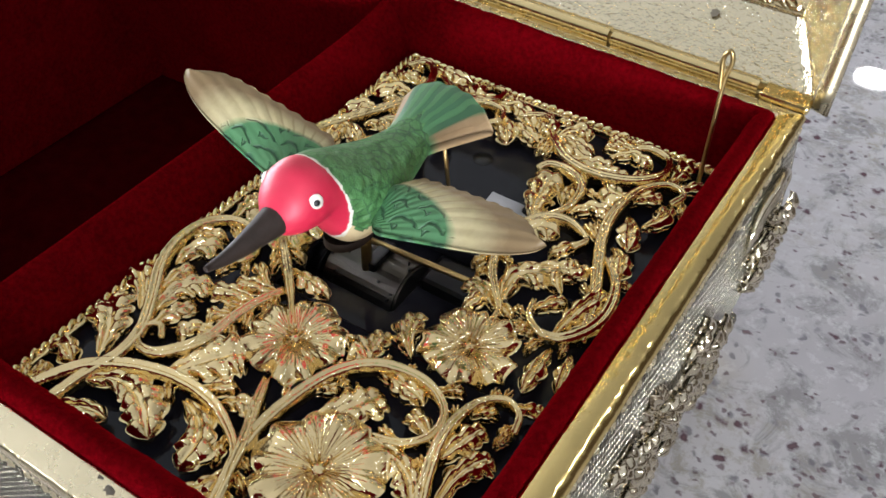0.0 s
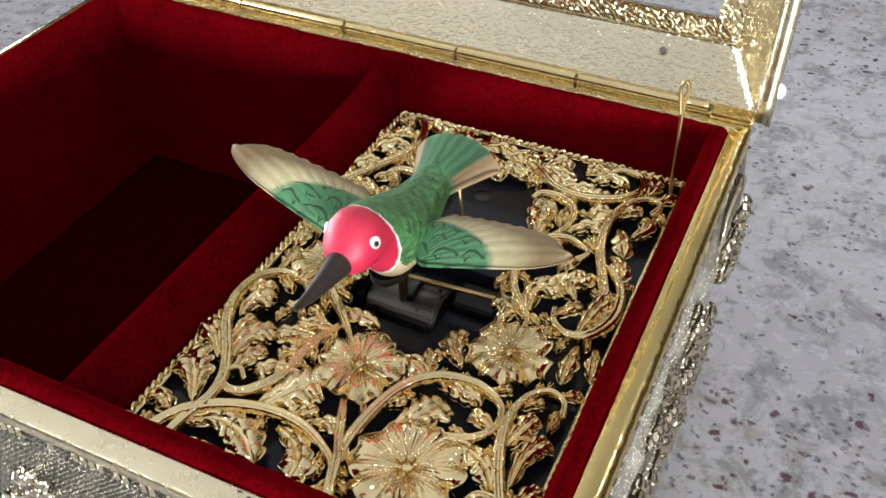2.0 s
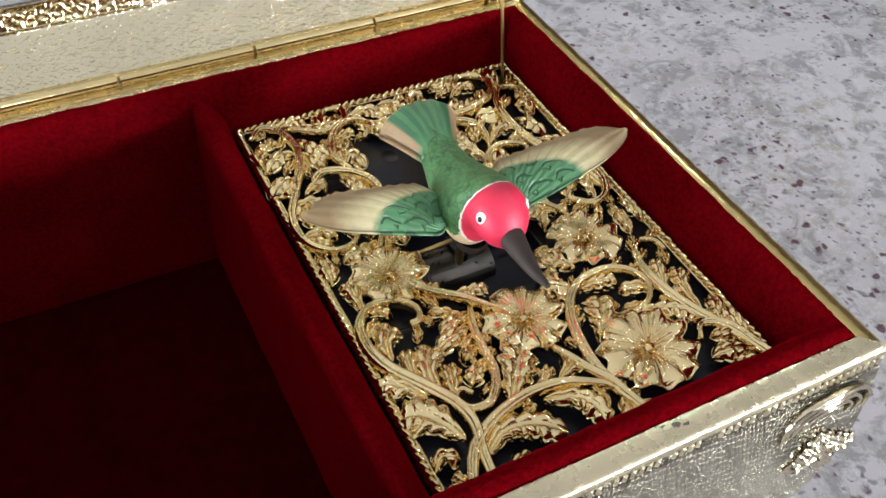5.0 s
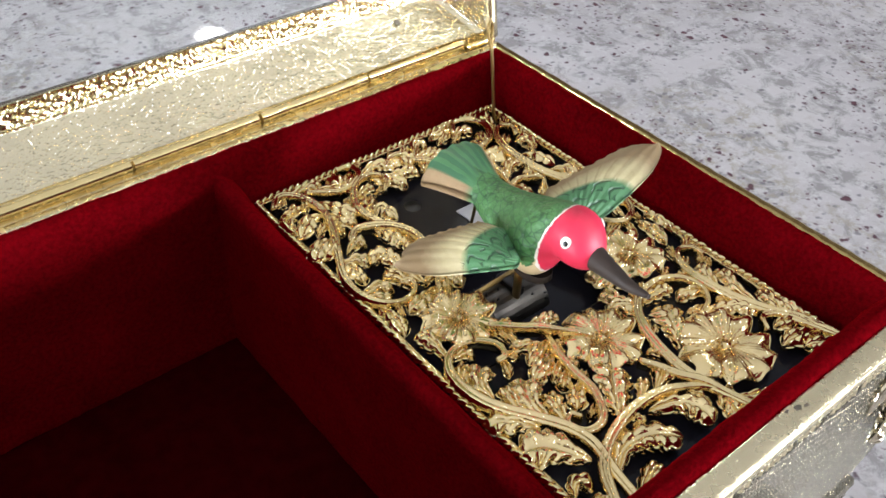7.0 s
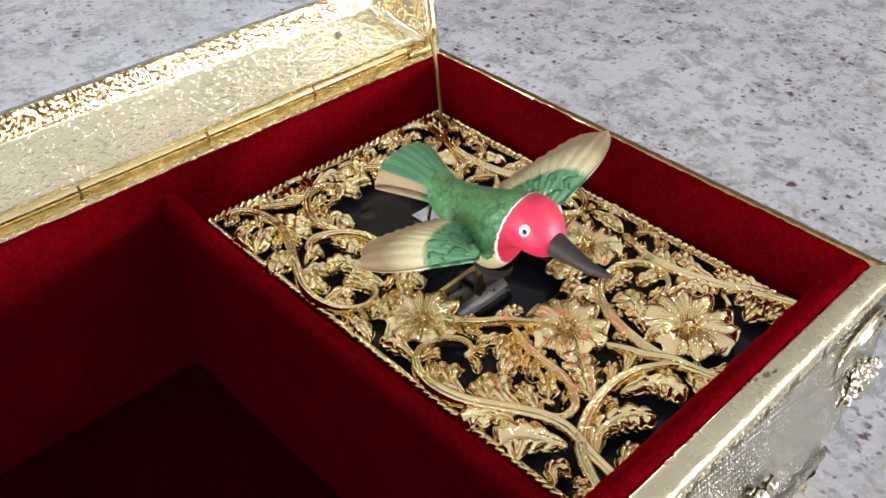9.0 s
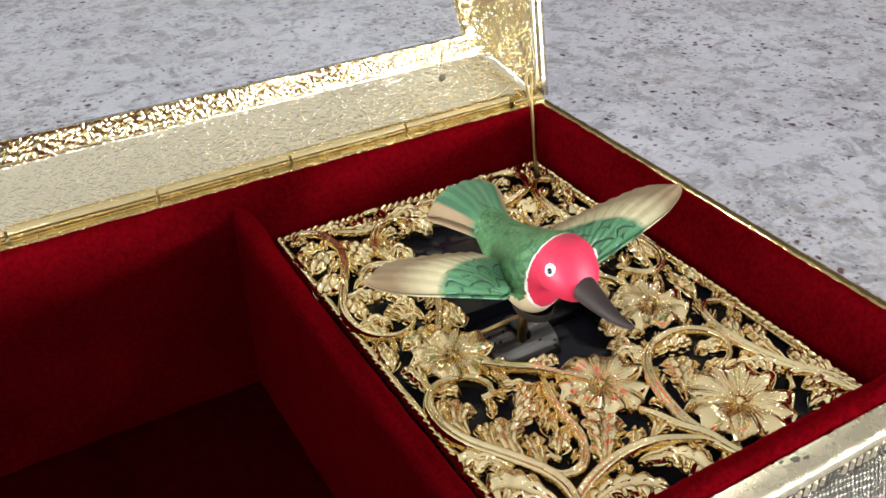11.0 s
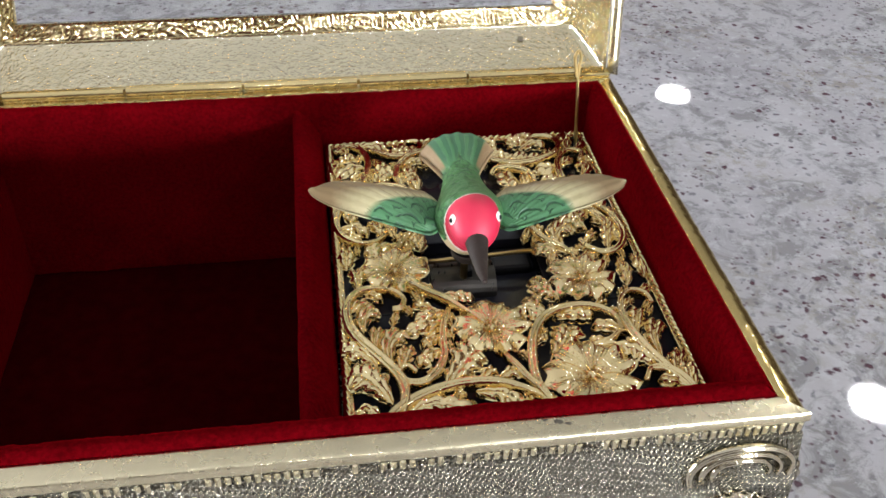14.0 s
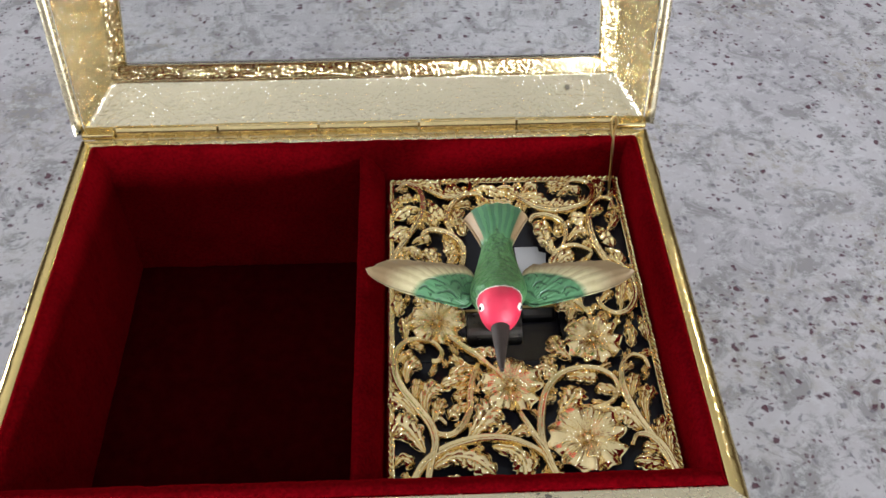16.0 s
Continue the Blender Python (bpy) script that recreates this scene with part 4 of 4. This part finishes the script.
    frond((-66.7, -89.8), (-66.7, -85.0), (-65.1, -81.6), (-63.1, -79.3), w=2.8)
    frond((-54.7, -78.5), (-58.3, -79.7), (-62.7, -80.9), w=1.8)
    frond((-55.0, -86.5), (-58.3, -88.0), (-60.9, -90.5), w=1.8)
    frond((-54.3, -75.8), (-57.1, -74.1), (-60.4, -72.0), w=1.3)
    frond((-56.3, -96.9), (-53.7, -93.6), (-50.5, -89.6), (-48.4, -87.5), w=3.3)
    frond((-46.1, -96.3), (-43.4, -95.0), (-40.1, -93.3), w=2.0)
    frond((-67.0, -100.0), (-69.2, -96.1), (-72.0, -92.8), (-75.3, -91.1), w=3.4)
    frond((-69.1, -89.8), (-71.3, -86.9), (-74.5, -84.4), (-76.5, -83.9), w=2.2)
    frond((-65.4, -104.3), (-60.6, -101.7), (-55.2, -102.7), (-50.3, -106.3), w=2.8)
    frond((-50.8, -98.7), (-46.2, -100.4), (-43.7, -103.5), (-43.2, -107.6), w=2.5)
    frond((-74.4, -103.3), (-72.6, -101.6), (-69.5, -102.8), w=1.8)
    frond((-34.3, -92.9), (-31.7, -89.3), (-29.1, -85.2), (-27.6, -81.5), w=3.0)
    frond((-29.1, -91.0), (-21.9, -89.9), (-16.5, -91.8), (-13.3, -95.6), w=2.2)
    frond((-39.4, -77.9), (-36.1, -77.2), (-32.0, -79.6), w=2.0)
    frond((-11.5, -93.7), (-11.4, -88.3), (-10.1, -84.5), (-8.7, -81.8), w=2.0)
    frond((-28.2, -74.1), (-30.9, -71.0), (-33.0, -65.9), w=2.2)
    frond((-22.3, -58.6), (-26.3, -56.4), (-30.3, -55.2), w=2.0)
    frond((-22.9, -56.5), (-23.7, -51.7), (-22.0, -48.9), (-19.5, -46.7), w=2.5)
    frond((-15.6, -49.7), (-17.6, -47.3), (-16.5, -42.4), w=2.3)
    frond((-12.6, -58.3), (-11.3, -51.9), (-9.3, -45.2), w=1.7)
    frond((-11.3, -60.7), (-11.3, -65.2), (-11.3, -69.9), w=1.5)
    frond((-8.2, -60.0), (-7.4, -63.8), (-6.8, -67.5), w=1.4)
    frond((-55.2, -82.7), (-58.0, -84.5), (-59.4, -85.5), w=1.5)
    # leaves of the back half
    frond((-61.9, -48.3), (-62.8, -41.2), (-63.7, -36.7), (-66.6, -34.6), w=2.6)
    frond((-75.2, -43.9), (-70.6, -43.6), (-67.8, -45.8), w=1.8)
    frond((-73.5, -34.2), (-69.5, -34.6), (-66.4, -36.3), w=1.8)
    frond((-69.2, -31.2), (-66.0, -29.9), (-63.5, -30.3), w=1.8)
    frond((-74.1, -20.8), (-74.2, -16.7), (-72.6, -13.9), w=2.0)
    frond((-69.5, -26.3), (-72.2, -26.4), (-76.3, -29.2), w=2.0)
    frond((-66.1, -18.2), (-69.7, -18.1), (-74.2, -21.2), w=2.0)
    frond((-67.6, -25.2), (-70.9, -28.0), (-74.3, -29.5), w=2.0)
    frond((-64.4, -13.0), (-62.0, -17.9), (-59.1, -22.2), w=2.2)
    frond((-57.2, -25.1), (-55.2, -24.0), (-53.7, -28.6), w=1.8)
    frond((-73.9, -12.7), (-71.3, -13.2), (-68.4, -11.6), w=1.4)
    frond((-27.7, -37.3), (-29.6, -32.8), (-30.7, -27.1), (-27.9, -24.9), w=3.0)
    frond((-27.8, -45.4), (-28.2, -41.6), (-25.4, -38.4), (-22.3, -37.5), w=2.4)
    frond((-25.0, -48.0), (-19.9, -46.1), (-16.5, -44.1), (-16.0, -40.9), w=2.4)
    frond((-23.7, -31.9), (-20.9, -29.0), (-17.3, -27.6), w=2.0)
    frond((-14.8, -21.8), (-18.4, -22.9), (-22.4, -21.6), w=2.2)
    frond((-14.7, -26.5), (-12.7, -30.0), (-10.9, -34.6), w=2.0)
    frond((-11.5, -27.8), (-9.3, -24.4), (-9.7, -19.6), w=1.8)
    frond((-13.5, -35.6), (-10.6, -37.9), (-9.5, -41.1), w=1.6)
    frond((-51.4, -11.0), (-46.2, -9.9), (-41.2, -12.5), w=2.2)
    frond((-42.6, -8.8), (-39.3, -11.4), (-37.0, -13.9), w=2.0)
    frond((-36.0, -12.7), (-33.1, -9.1), (-30.6, -10.4), w=1.8)
    frond((-24.8, -13.1), (-21.0, -10.8), (-16.7, -10.9), w=1.6)
    frond((-61.8, -9.4), (-56.7, -12.0), (-51.3, -8.5), w=1.5)
    sprout()


build_grille()


# ------------------------------------------------------------------ the musical movement under the panel
def build_movement():
    z = RIM - 0.0152
    mv = thing("music_movement", (-0.0405, -0.0555, 0.0155), "black music movement with pinned steel drum below the gold panel", "music movement")
    part("tray", box((-0.0762, -0.1135, 0.0155), (-0.0040, -0.0040, z - 0.004), 0.0006), PLASTIC, mv, "black plastic tray")
    # cover plate round the opening over the drum
    for lo, hi in (((-0.0762, -0.1135), (-0.0040, -0.0715)), ((-0.0762, -0.0475), (-0.0040, -0.0040)), ((-0.0762, -0.0714), (-0.0575, -0.0476)), ((-0.0290, -0.0714), (-0.0040, -0.0476))):
        part("cover_plate", box((lo[0], lo[1], z - 0.0036), (hi[0], hi[1], z), 0.0003), PLASTIC, mv, "glossy black cover plate")
    # sticker with a cut corner, and a black disc painted as a drilled hole's shade
    v = [(-39.2, -31.6), (-32.4, -31.6), (-32.2, -33.4), (-30.2, -34.2), (-31.2, -42.4), (-38.6, -42.6)]
    n = len(v)
    vv = [(x * MM, y * MM, z + 0.0001) for x, y in v] + [(x * MM, y * MM, z + 0.0004) for x, y in v]
    ff = [tuple(range(n))[::-1], tuple(range(n, 2 * n))] + [(k, (k + 1) % n, n + (k + 1) % n, n + k) for k in range(n)]
    mpart("sticker", mesh_from("sticker", vv, ff, LABEL_GREY, smooth=False), mv, "pale grey sticker")
    hole = rod((-0.0459, -0.0240, z - 0.0004), (-0.0459, -0.0240, z + 0.0002), 0.0021, 24, 0.0019)
    part("hole_shade_disc", hole, PUPIL_HOLE_BLACK, mv, "black disc painted as the shade in a drilled hole", smooth=True)
    # drum on its axle, with pins, the comb and a bridge
    dy, dz, r = -0.0575, RIM - 0.0208, 0.0062
    drum = part("drum", rod((-0.0545, dy, dz), (-0.0395, dy, dz), r, 40, bevel=0.0004), STEEL, mv, "pinned steel drum", smooth=False)
    rng = random.Random(4)
    for k in range(60):
        a, x = rng.uniform(0, 2 * math.pi), rng.uniform(-0.0540, -0.0400)
        d = Vector((0, math.cos(a), math.sin(a)))
        c = Vector((x, dy, dz))
        part("pin", rod(c + d * (r - 0.0003), c + d * (r + 0.0006), 0.00022, 6), BLACK_STEEL, drum)
    part("axle", rod((-0.0570, -0.0560, RIM - 0.0138), (-0.0285, -0.0545, RIM - 0.0135), 0.00055, 12), BRASS, mv, "thin brass axle", smooth=True)
    part("bracket", box((-0.0475, -0.0605, RIM - 0.0230), (-0.0450, -0.0540, RIM - 0.0135), 0.0004), BLACK_STEEL, mv)
    part("drive_gear", rod((-0.0568, dy, dz), (-0.0550, dy, dz), 0.0066, 36, bevel=0.0003), BLACK_STEEL, mv)
    comb = part("comb", box((-0.0400, -0.0700, RIM - 0.0212), (-0.0295, -0.0640, RIM - 0.0200), 0.0003), BLACK_STEEL, mv, "dark steel comb")
    for k in range(18):
        x = -0.0397 + k * 0.00057
        part("tooth", box((x, -0.0640, RIM - 0.0210), (x + 0.00038, -0.0505, RIM - 0.0202)), BLACK_STEEL, comb)
    part("gear_housing", box((-0.0395, -0.0560, RIM - 0.0290), (-0.0295, -0.0480, RIM - 0.0172), 0.0010), BLACK_STEEL, mv)
    part("mount_post", rod((-0.0470, -0.0600, RIM - 0.0250), (-0.0470, -0.0600, RIM - 0.0010), 0.0009, 12), BRASS, mv, "thin brass post", smooth=True)
    part("pivot_wire", rod((-0.0430, -0.0400, z), (-0.0430, -0.0430, RIM + 0.0030), 0.00035, 8), BRASS, mv, smooth=True)
    # start and stop wire, bent to an eye at the top
    pts = [(-0.0078, -0.0102, RIM - 0.0215), (-0.0081, -0.0098, RIM - 0.014), (-0.0086, -0.0085, RIM - 0.002), (-0.0090, -0.0074, RIM + 0.0075), (-0.0086, -0.0069, RIM + 0.0112), (-0.0093, -0.0068, RIM + 0.0132), (-0.0102, -0.0069, RIM + 0.0118), (-0.0098, -0.0073, RIM + 0.0085), (-0.0093, -0.0076, RIM + 0.0062)]
    v, f = tube(pts, 0.00042, 70, 10)
    mpart("stop_wire", mesh_from("stop_wire", v, f, BRASS), mv, "bent brass stop wire with an eye")


build_movement()


# ------------------------------------------------------------------ the bird
def build_bird():
    verts, faces, idx, uvs = [], [], [], []
    mats = [BIRD_GREEN, BIRD_RED, BIRD_WHITE, BIRD_CREAM, BIRD_BEAK, PUPIL_HOLE_BLACK, BIRD_WING, BIRD_TAIL]
    cx = -47.0

    def add(v, f, m, uv=None):
        k = len(verts)
        verts.extend(((x + cx + (y + 58) * 0.055) * MM, y * MM, RIM + z * MM) for x, y, z in v)
        faces.extend(tuple(q + k for q in face) for face in f)
        idx.extend(m if isinstance(m, list) else [m] * len(f))
        uvs.extend(uv if uv is not None else [(0.0, 0.0)] * len(v))

    # body: rings along the spine (y, z, half width, half height)
    spine = [(-79.4, 8.5, 0.9, 0.9), (-78.7, 8.9, 2.7, 2.6), (-77.0, 9.6, 4.3, 4.2), (-74.6, 10.2, 5.2, 5.15), (-72.2, 10.2, 5.25, 5.3), (-70.2, 8.9, 5.4, 6.0), (-68.2, 7.4, 6.3, 6.8),
             (-65.8, 5.8, 7.2, 7.0), (-62.0, 4.5, 7.0, 6.6), (-57.5, 3.6, 6.0, 5.7), (-53.0, 3.5, 5.0, 4.4), (-49.0, 4.0, 4.2, 3.3), (-46.0, 5.0, 4.1, 2.5), (-43.0, 6.0, 4.5, 1.9)]
    n, seg = 190, 72
    rings = glide(spine, n)
    v, f, m = [], [], []
    for y, z, a, b in rings:
        for k in range(seg):
            w = 2 * math.pi * k / seg
            fl = 1.0 + 0.52 * max(0.0, -math.sin(w)) * max(0.0, 1 - ((y + 63.5) / 8.5) ** 2)
            v.append((a * math.cos(w), y, z + b * math.sin(w) * fl))
    for i in range(n - 1):
        y, z, a, b = rings[i]
        for k in range(seg):
            f.append((i * seg + k, i * seg + (k + 1) % seg, (i + 1) * seg + (k + 1) % seg, (i + 1) * seg + k))
            up = math.sin(2 * math.pi * (k + 0.5) / seg)
            # the hood ends behind the crown and lower on the throat
            edge = y - 2.6 * (1 - up) * 0.5 + 0.04 * math.sin(k * 2.1)
            if edge < -71.2:
                m.append(1)
            elif edge < -70.75 + 0.10 * math.sin(k * 1.3):
                m.append(2)
            elif up < -0.58 + 0.08 * math.sin(y * 1.7) - (0.15 if y > -60 else 0):
                m.append(3)
            else:
                m.append(0)
    f.append(tuple(range(seg))[::-1])
    m.append(1)
    f.append(tuple(range((n - 1) * seg, n * seg)))
    m.append(0)
    add(v, f, m)

    # beak
    pts = [(0, -77.4, 8.9), (0.0, -82.4, 8.6), (0.0, -87.4, 8.6), (0.1, -91.6, 9.4)]
    v, f = tube(pts, 2.6, 24, 16, lambda s: 1.0 - 0.82 * s**0.9)
    add(v, f, 4)

    # eyes: a white ring with a black pupil
    for s in (-1, 1):
        c = np.array([s * 4.45, -75.0, 11.9])
        out = np.array([s * 0.86, -0.46, 0.24])
        out /= np.linalg.norm(out)
        a = np.cross(out, (0, 0, 1))
        a /= np.linalg.norm(a)
        b = np.cross(a, out)
        for r, rise, mat in ((1.25, 0.42, 2), (0.66, 0.66, 5)):
            v, f = [c + out * (rise + 0.22)], []
            for ring, (rr, h) in enumerate(((0.6, 0.14), (1.0, -0.25))):
                for k in range(18):
                    w = 2 * math.pi * k / 18
                    v.append(c + out * (rise + h) + r * rr * (0.85 * math.cos(w) * a + math.sin(w) * b))
            for k in range(18):
                f.append((0, 1 + k, 1 + (k + 1) % 18))
                f.append((1 + k, 19 + k, 19 + (k + 1) % 18, 1 + (k + 1) % 18))
            add(v, f, mat)

    # wings: grids from the leading to the trailing edge
    nu, nv = 40, 25
    for s in (-1, 1):
        top, bot, uv = [], [], []
        tipx, tipz, tipy = (33.4, 11.4, -64.8) if s < 0 else (34.0, 10.0, -66.4)
        for i in range(nu):
            u = i / (nu - 1)
            lead = np.array([5.6 + (tipx - 5.6) * u, -68.0 + (tipy + 68.0) * u - 1.3 * math.sin(math.pi * u), 2.0 + (tipz - 2.0) * u + 0.9 * math.sin(math.pi * u)])
            chord = 13.0 * (1 - 0.46 * u**1.4)
            if u > 0.66:
                k = math.sqrt(max(0.0, 1 - ((u - 0.66) / 0.34) ** 2.3))
                lead[1] += chord * 0.40 * (1 - k)
                lead[2] += chord * 0.12 * (1 - k)
                chord *= k
            if u < 0.16:
                k = math.sqrt(max(0.0, 1 - ((0.16 - u) / 0.165) ** 2.2))
                lead[1] += chord * 0.5 * (1 - k)
                lead[2] += chord * 0.10 * (1 - k)
                chord *= k
            chord += 0.1
            for j in range(nv):
                v_ = j / (nv - 1)
                scallop = 1 + (0.022 * math.sin(u * 60) if j == nv - 1 else 0)
                th = 0.25 + 1.9 * math.sin(math.pi * (0.12 + 0.83 * v_)) * (1 - u) ** 1.5 + 0.5 * math.sin(math.pi * v_) * (1 - u)
                ridge = 0.05 * math.sin(v_ * 30 - u * 9) * (1 - u)
                x, y, z = lead
                y += chord * v_ * scallop * 0.93 * (1 - 0.05 * u)
                z += chord * v_ * 0.20 + 1.3 * math.sin(math.pi * v_) * (1 - 0.6 * u)
                x -= 2.2 * v_ * u * u
                top.append((s * x, y, z + th * 0.5 + ridge))
                bot.append((s * x, y, z - th * 0.5))
                uv.append((u, v_))
        v, f = slab(top, bot, nu, nv)
        if s > 0:
            f = [q[::-1] for q in f]
        add(v, [q[::-1] for q in f], 6, uv + uv)

    # tail: an arched fan with drooping sides
    nu, nv = 24, 41
    top, bot, uv = [], [], []
    for i in range(nu):
        s = i / (nu - 1)
        half = 3.9 + 5.6 * s**1.15
        for j in range(nv):
            t = j / (nv - 1)
            e = 2 * t - 1
            y = -49.5 + (13.6 - 1.4 * e * e) * s + 0.15 * math.sin(t * 40) * s
            z = 6.4 + 2.2 * s - (2.0 + 2.8 * s) * abs(e) ** 2.6
            z += 0.10 * math.sin(t * 34 + 3 * s) * s
            wide = half * (e - 0.06 * e**5)
            top.append((wide, y, z + 0.5 - 0.9 * s**8))
            bot.append((wide * 0.97, y, z - 1.3))
            uv.append((t, s))
    v, f = slab(top, bot, nu, nv)
    add(v, [q[::-1] for q in f], 7, uv + uv)

    # flat base under the belly and the strut below the tail
    v, f = [], []
    for k in range(24):
        w = 2 * math.pi * k / 24
        v += [(3.4 * math.cos(w), -63.5 + 4.8 * math.sin(w), -3.6), (3.5 * math.cos(w), -63.5 + 4.9 * math.sin(w), -5.1), (3.2 * math.cos(w), -63.5 + 4.6 * math.sin(w), -5.4)]
    for k in range(24):
        q = (k + 1) % 24
        f += [(k * 3, q * 3, q * 3 + 1, k * 3 + 1), (k * 3 + 1, q * 3 + 1, q * 3 + 2, k * 3 + 2)]
    f.append(tuple(k * 3 + 2 for k in range(24)))
    add(v, f, 4)
    v, f = tube([(0.4, -57.0, -1.8), (0.6, -50.0, 0.6), (0.8, -43.0, 4.4)], 1.5, 12, 10)
    add(v, f, 3)
    me = mesh_from("hummingbird_figurine", verts, faces, mats, idx, True, uvs)
    ob = new("hummingbird_figurine", me)
    tagged(ob, "painted hummingbird figurine, green back, crimson head, spread cream wings", "figurine")
    return ob


build_bird()


# ------------------------------------------------------------------ relief on the box's walls
def build_wall_relief():
    def place(side, along, z, out=0.0):
        """Origin on a wall; local x runs along it, y up, z outward."""
        off = 0.0050 + out
        if side == "front":
            return Matrix.Translation((along, Y0 - off, RIM + z)) @ pose(0, 0, 0, 90, 0, 0)
        return Matrix.Translation((X1 + off, along, RIM + z)) @ pose(0, 0, 0, 90, 0, 90)

    def rel(side, name, me, at):
        ob = new(name, me)
        under(ob, BOX_WALLS[side])
        ob.matrix_basis = at
        return ob

    arcs = []
    for r, w in ((8.6, 1.7), (6.6, 1.4), (4.8, 1.2)):
        pts = [(r * math.cos(a) * 1.15, r * math.sin(a) * 0.85) for a in np.linspace(radians(205), radians(-15), 7)]
        arcs.append(mm_mesh("relief_scroll", stem_mesh(pts, w, 0.9), SILVER_GOLD))
    curl = mm_mesh("relief_scroll", stem_mesh([(-16, -6), (-11, -1), (-4, 2), (3, 0), (6, -5), (3, -8), (0, -6)], 1.8, 1.0), SILVER_GOLD)
    leaves = [mm_mesh("relief_leaf", frond_mesh([(0, 0), (4, 0.6 * k), (9.5, 2.4 * k)], 2.9, 4, 0.2 * k, 0.6, 3), SILVER_GOLD) for k in (-1, 1)]
    rose = mm_mesh("relief_petal", petal_mesh(4.4, 1), SILVER_GOLD)
    for side, centres in (("front", (-0.0062, -0.0825, -0.1588)), ("right", (-0.010, -0.0588, -0.1075))):
        for n, c in enumerate(centres):
            if n != 1:
                for me in arcs:
                    rel(side, "relief_scroll", me, place(side, c, -0.0135))
                for a in (-135, -90, -45):
                    rel(side, "relief_leaf", leaves[a % 4 // 2], place(side, c, -0.0185) @ pose(0, 0, 0, 0, -14, a))
            else:
                for k in range(5):
                    rel(side, "relief_petal", rose, place(side, c, -0.017) @ pose(0, 0, 0, 0, 0, 72 * k + 18))
                for a in (-25, 205, -60, 240):
                    rel(side, "relief_leaf", leaves[1], place(side, c + 0.003 * math.cos(radians(a)), -0.021) @ pose(0, 0, 0, 0, -12, a))
        # a running row of leaves along the short wall
        rng = random.Random(len(side))
        lo, hi = Y0 + 0.004, Y1 + 0.002
        count = int((hi - lo) / 0.0085) if side == "right" else 0
        for k in range(count):
            a = lo + (hi - lo) * k / (count - 1)
            rel(side, "relief_leaf", leaves[k % 2], place(side, a, -0.0215 + 0.005 * math.sin(k * 1.9), 0.0002) @ pose(0, 0, 0, 0, -rng.uniform(2, 10), rng.uniform(-60, 240)) @ Matrix.Diagonal((0.9, 0.9, 0.9, 1)))
            rel(side, "relief_leaf", leaves[(k + 1) % 2], place(side, a + 0.002, -0.033 + 0.004 * math.sin(k * 2.7), 0.0002) @ pose(0, 0, 0, 0, -rng.uniform(2, 10), rng.uniform(-60, 240)))
        span = (centres[0] - centres[1]) / 2
        for mid, flip in ((centres[1] + span, 1), (centres[1] - span, -1)):
            rel(side, "relief_scroll", curl, place(side, mid, -0.026) @ Matrix.Diagonal((flip, 1, 1, 1)))
            for k, a in enumerate((60, 25, 150, -40, 215, -100)):
                rel(side, "relief_leaf", leaves[k % 2], place(side, mid + 0.004 * (k % 3 - 1), -0.030) @ Matrix.Diagonal((flip, 1, 1, 1)) @ pose(0, 0, 0, 0, -12, a))


build_wall_relief()
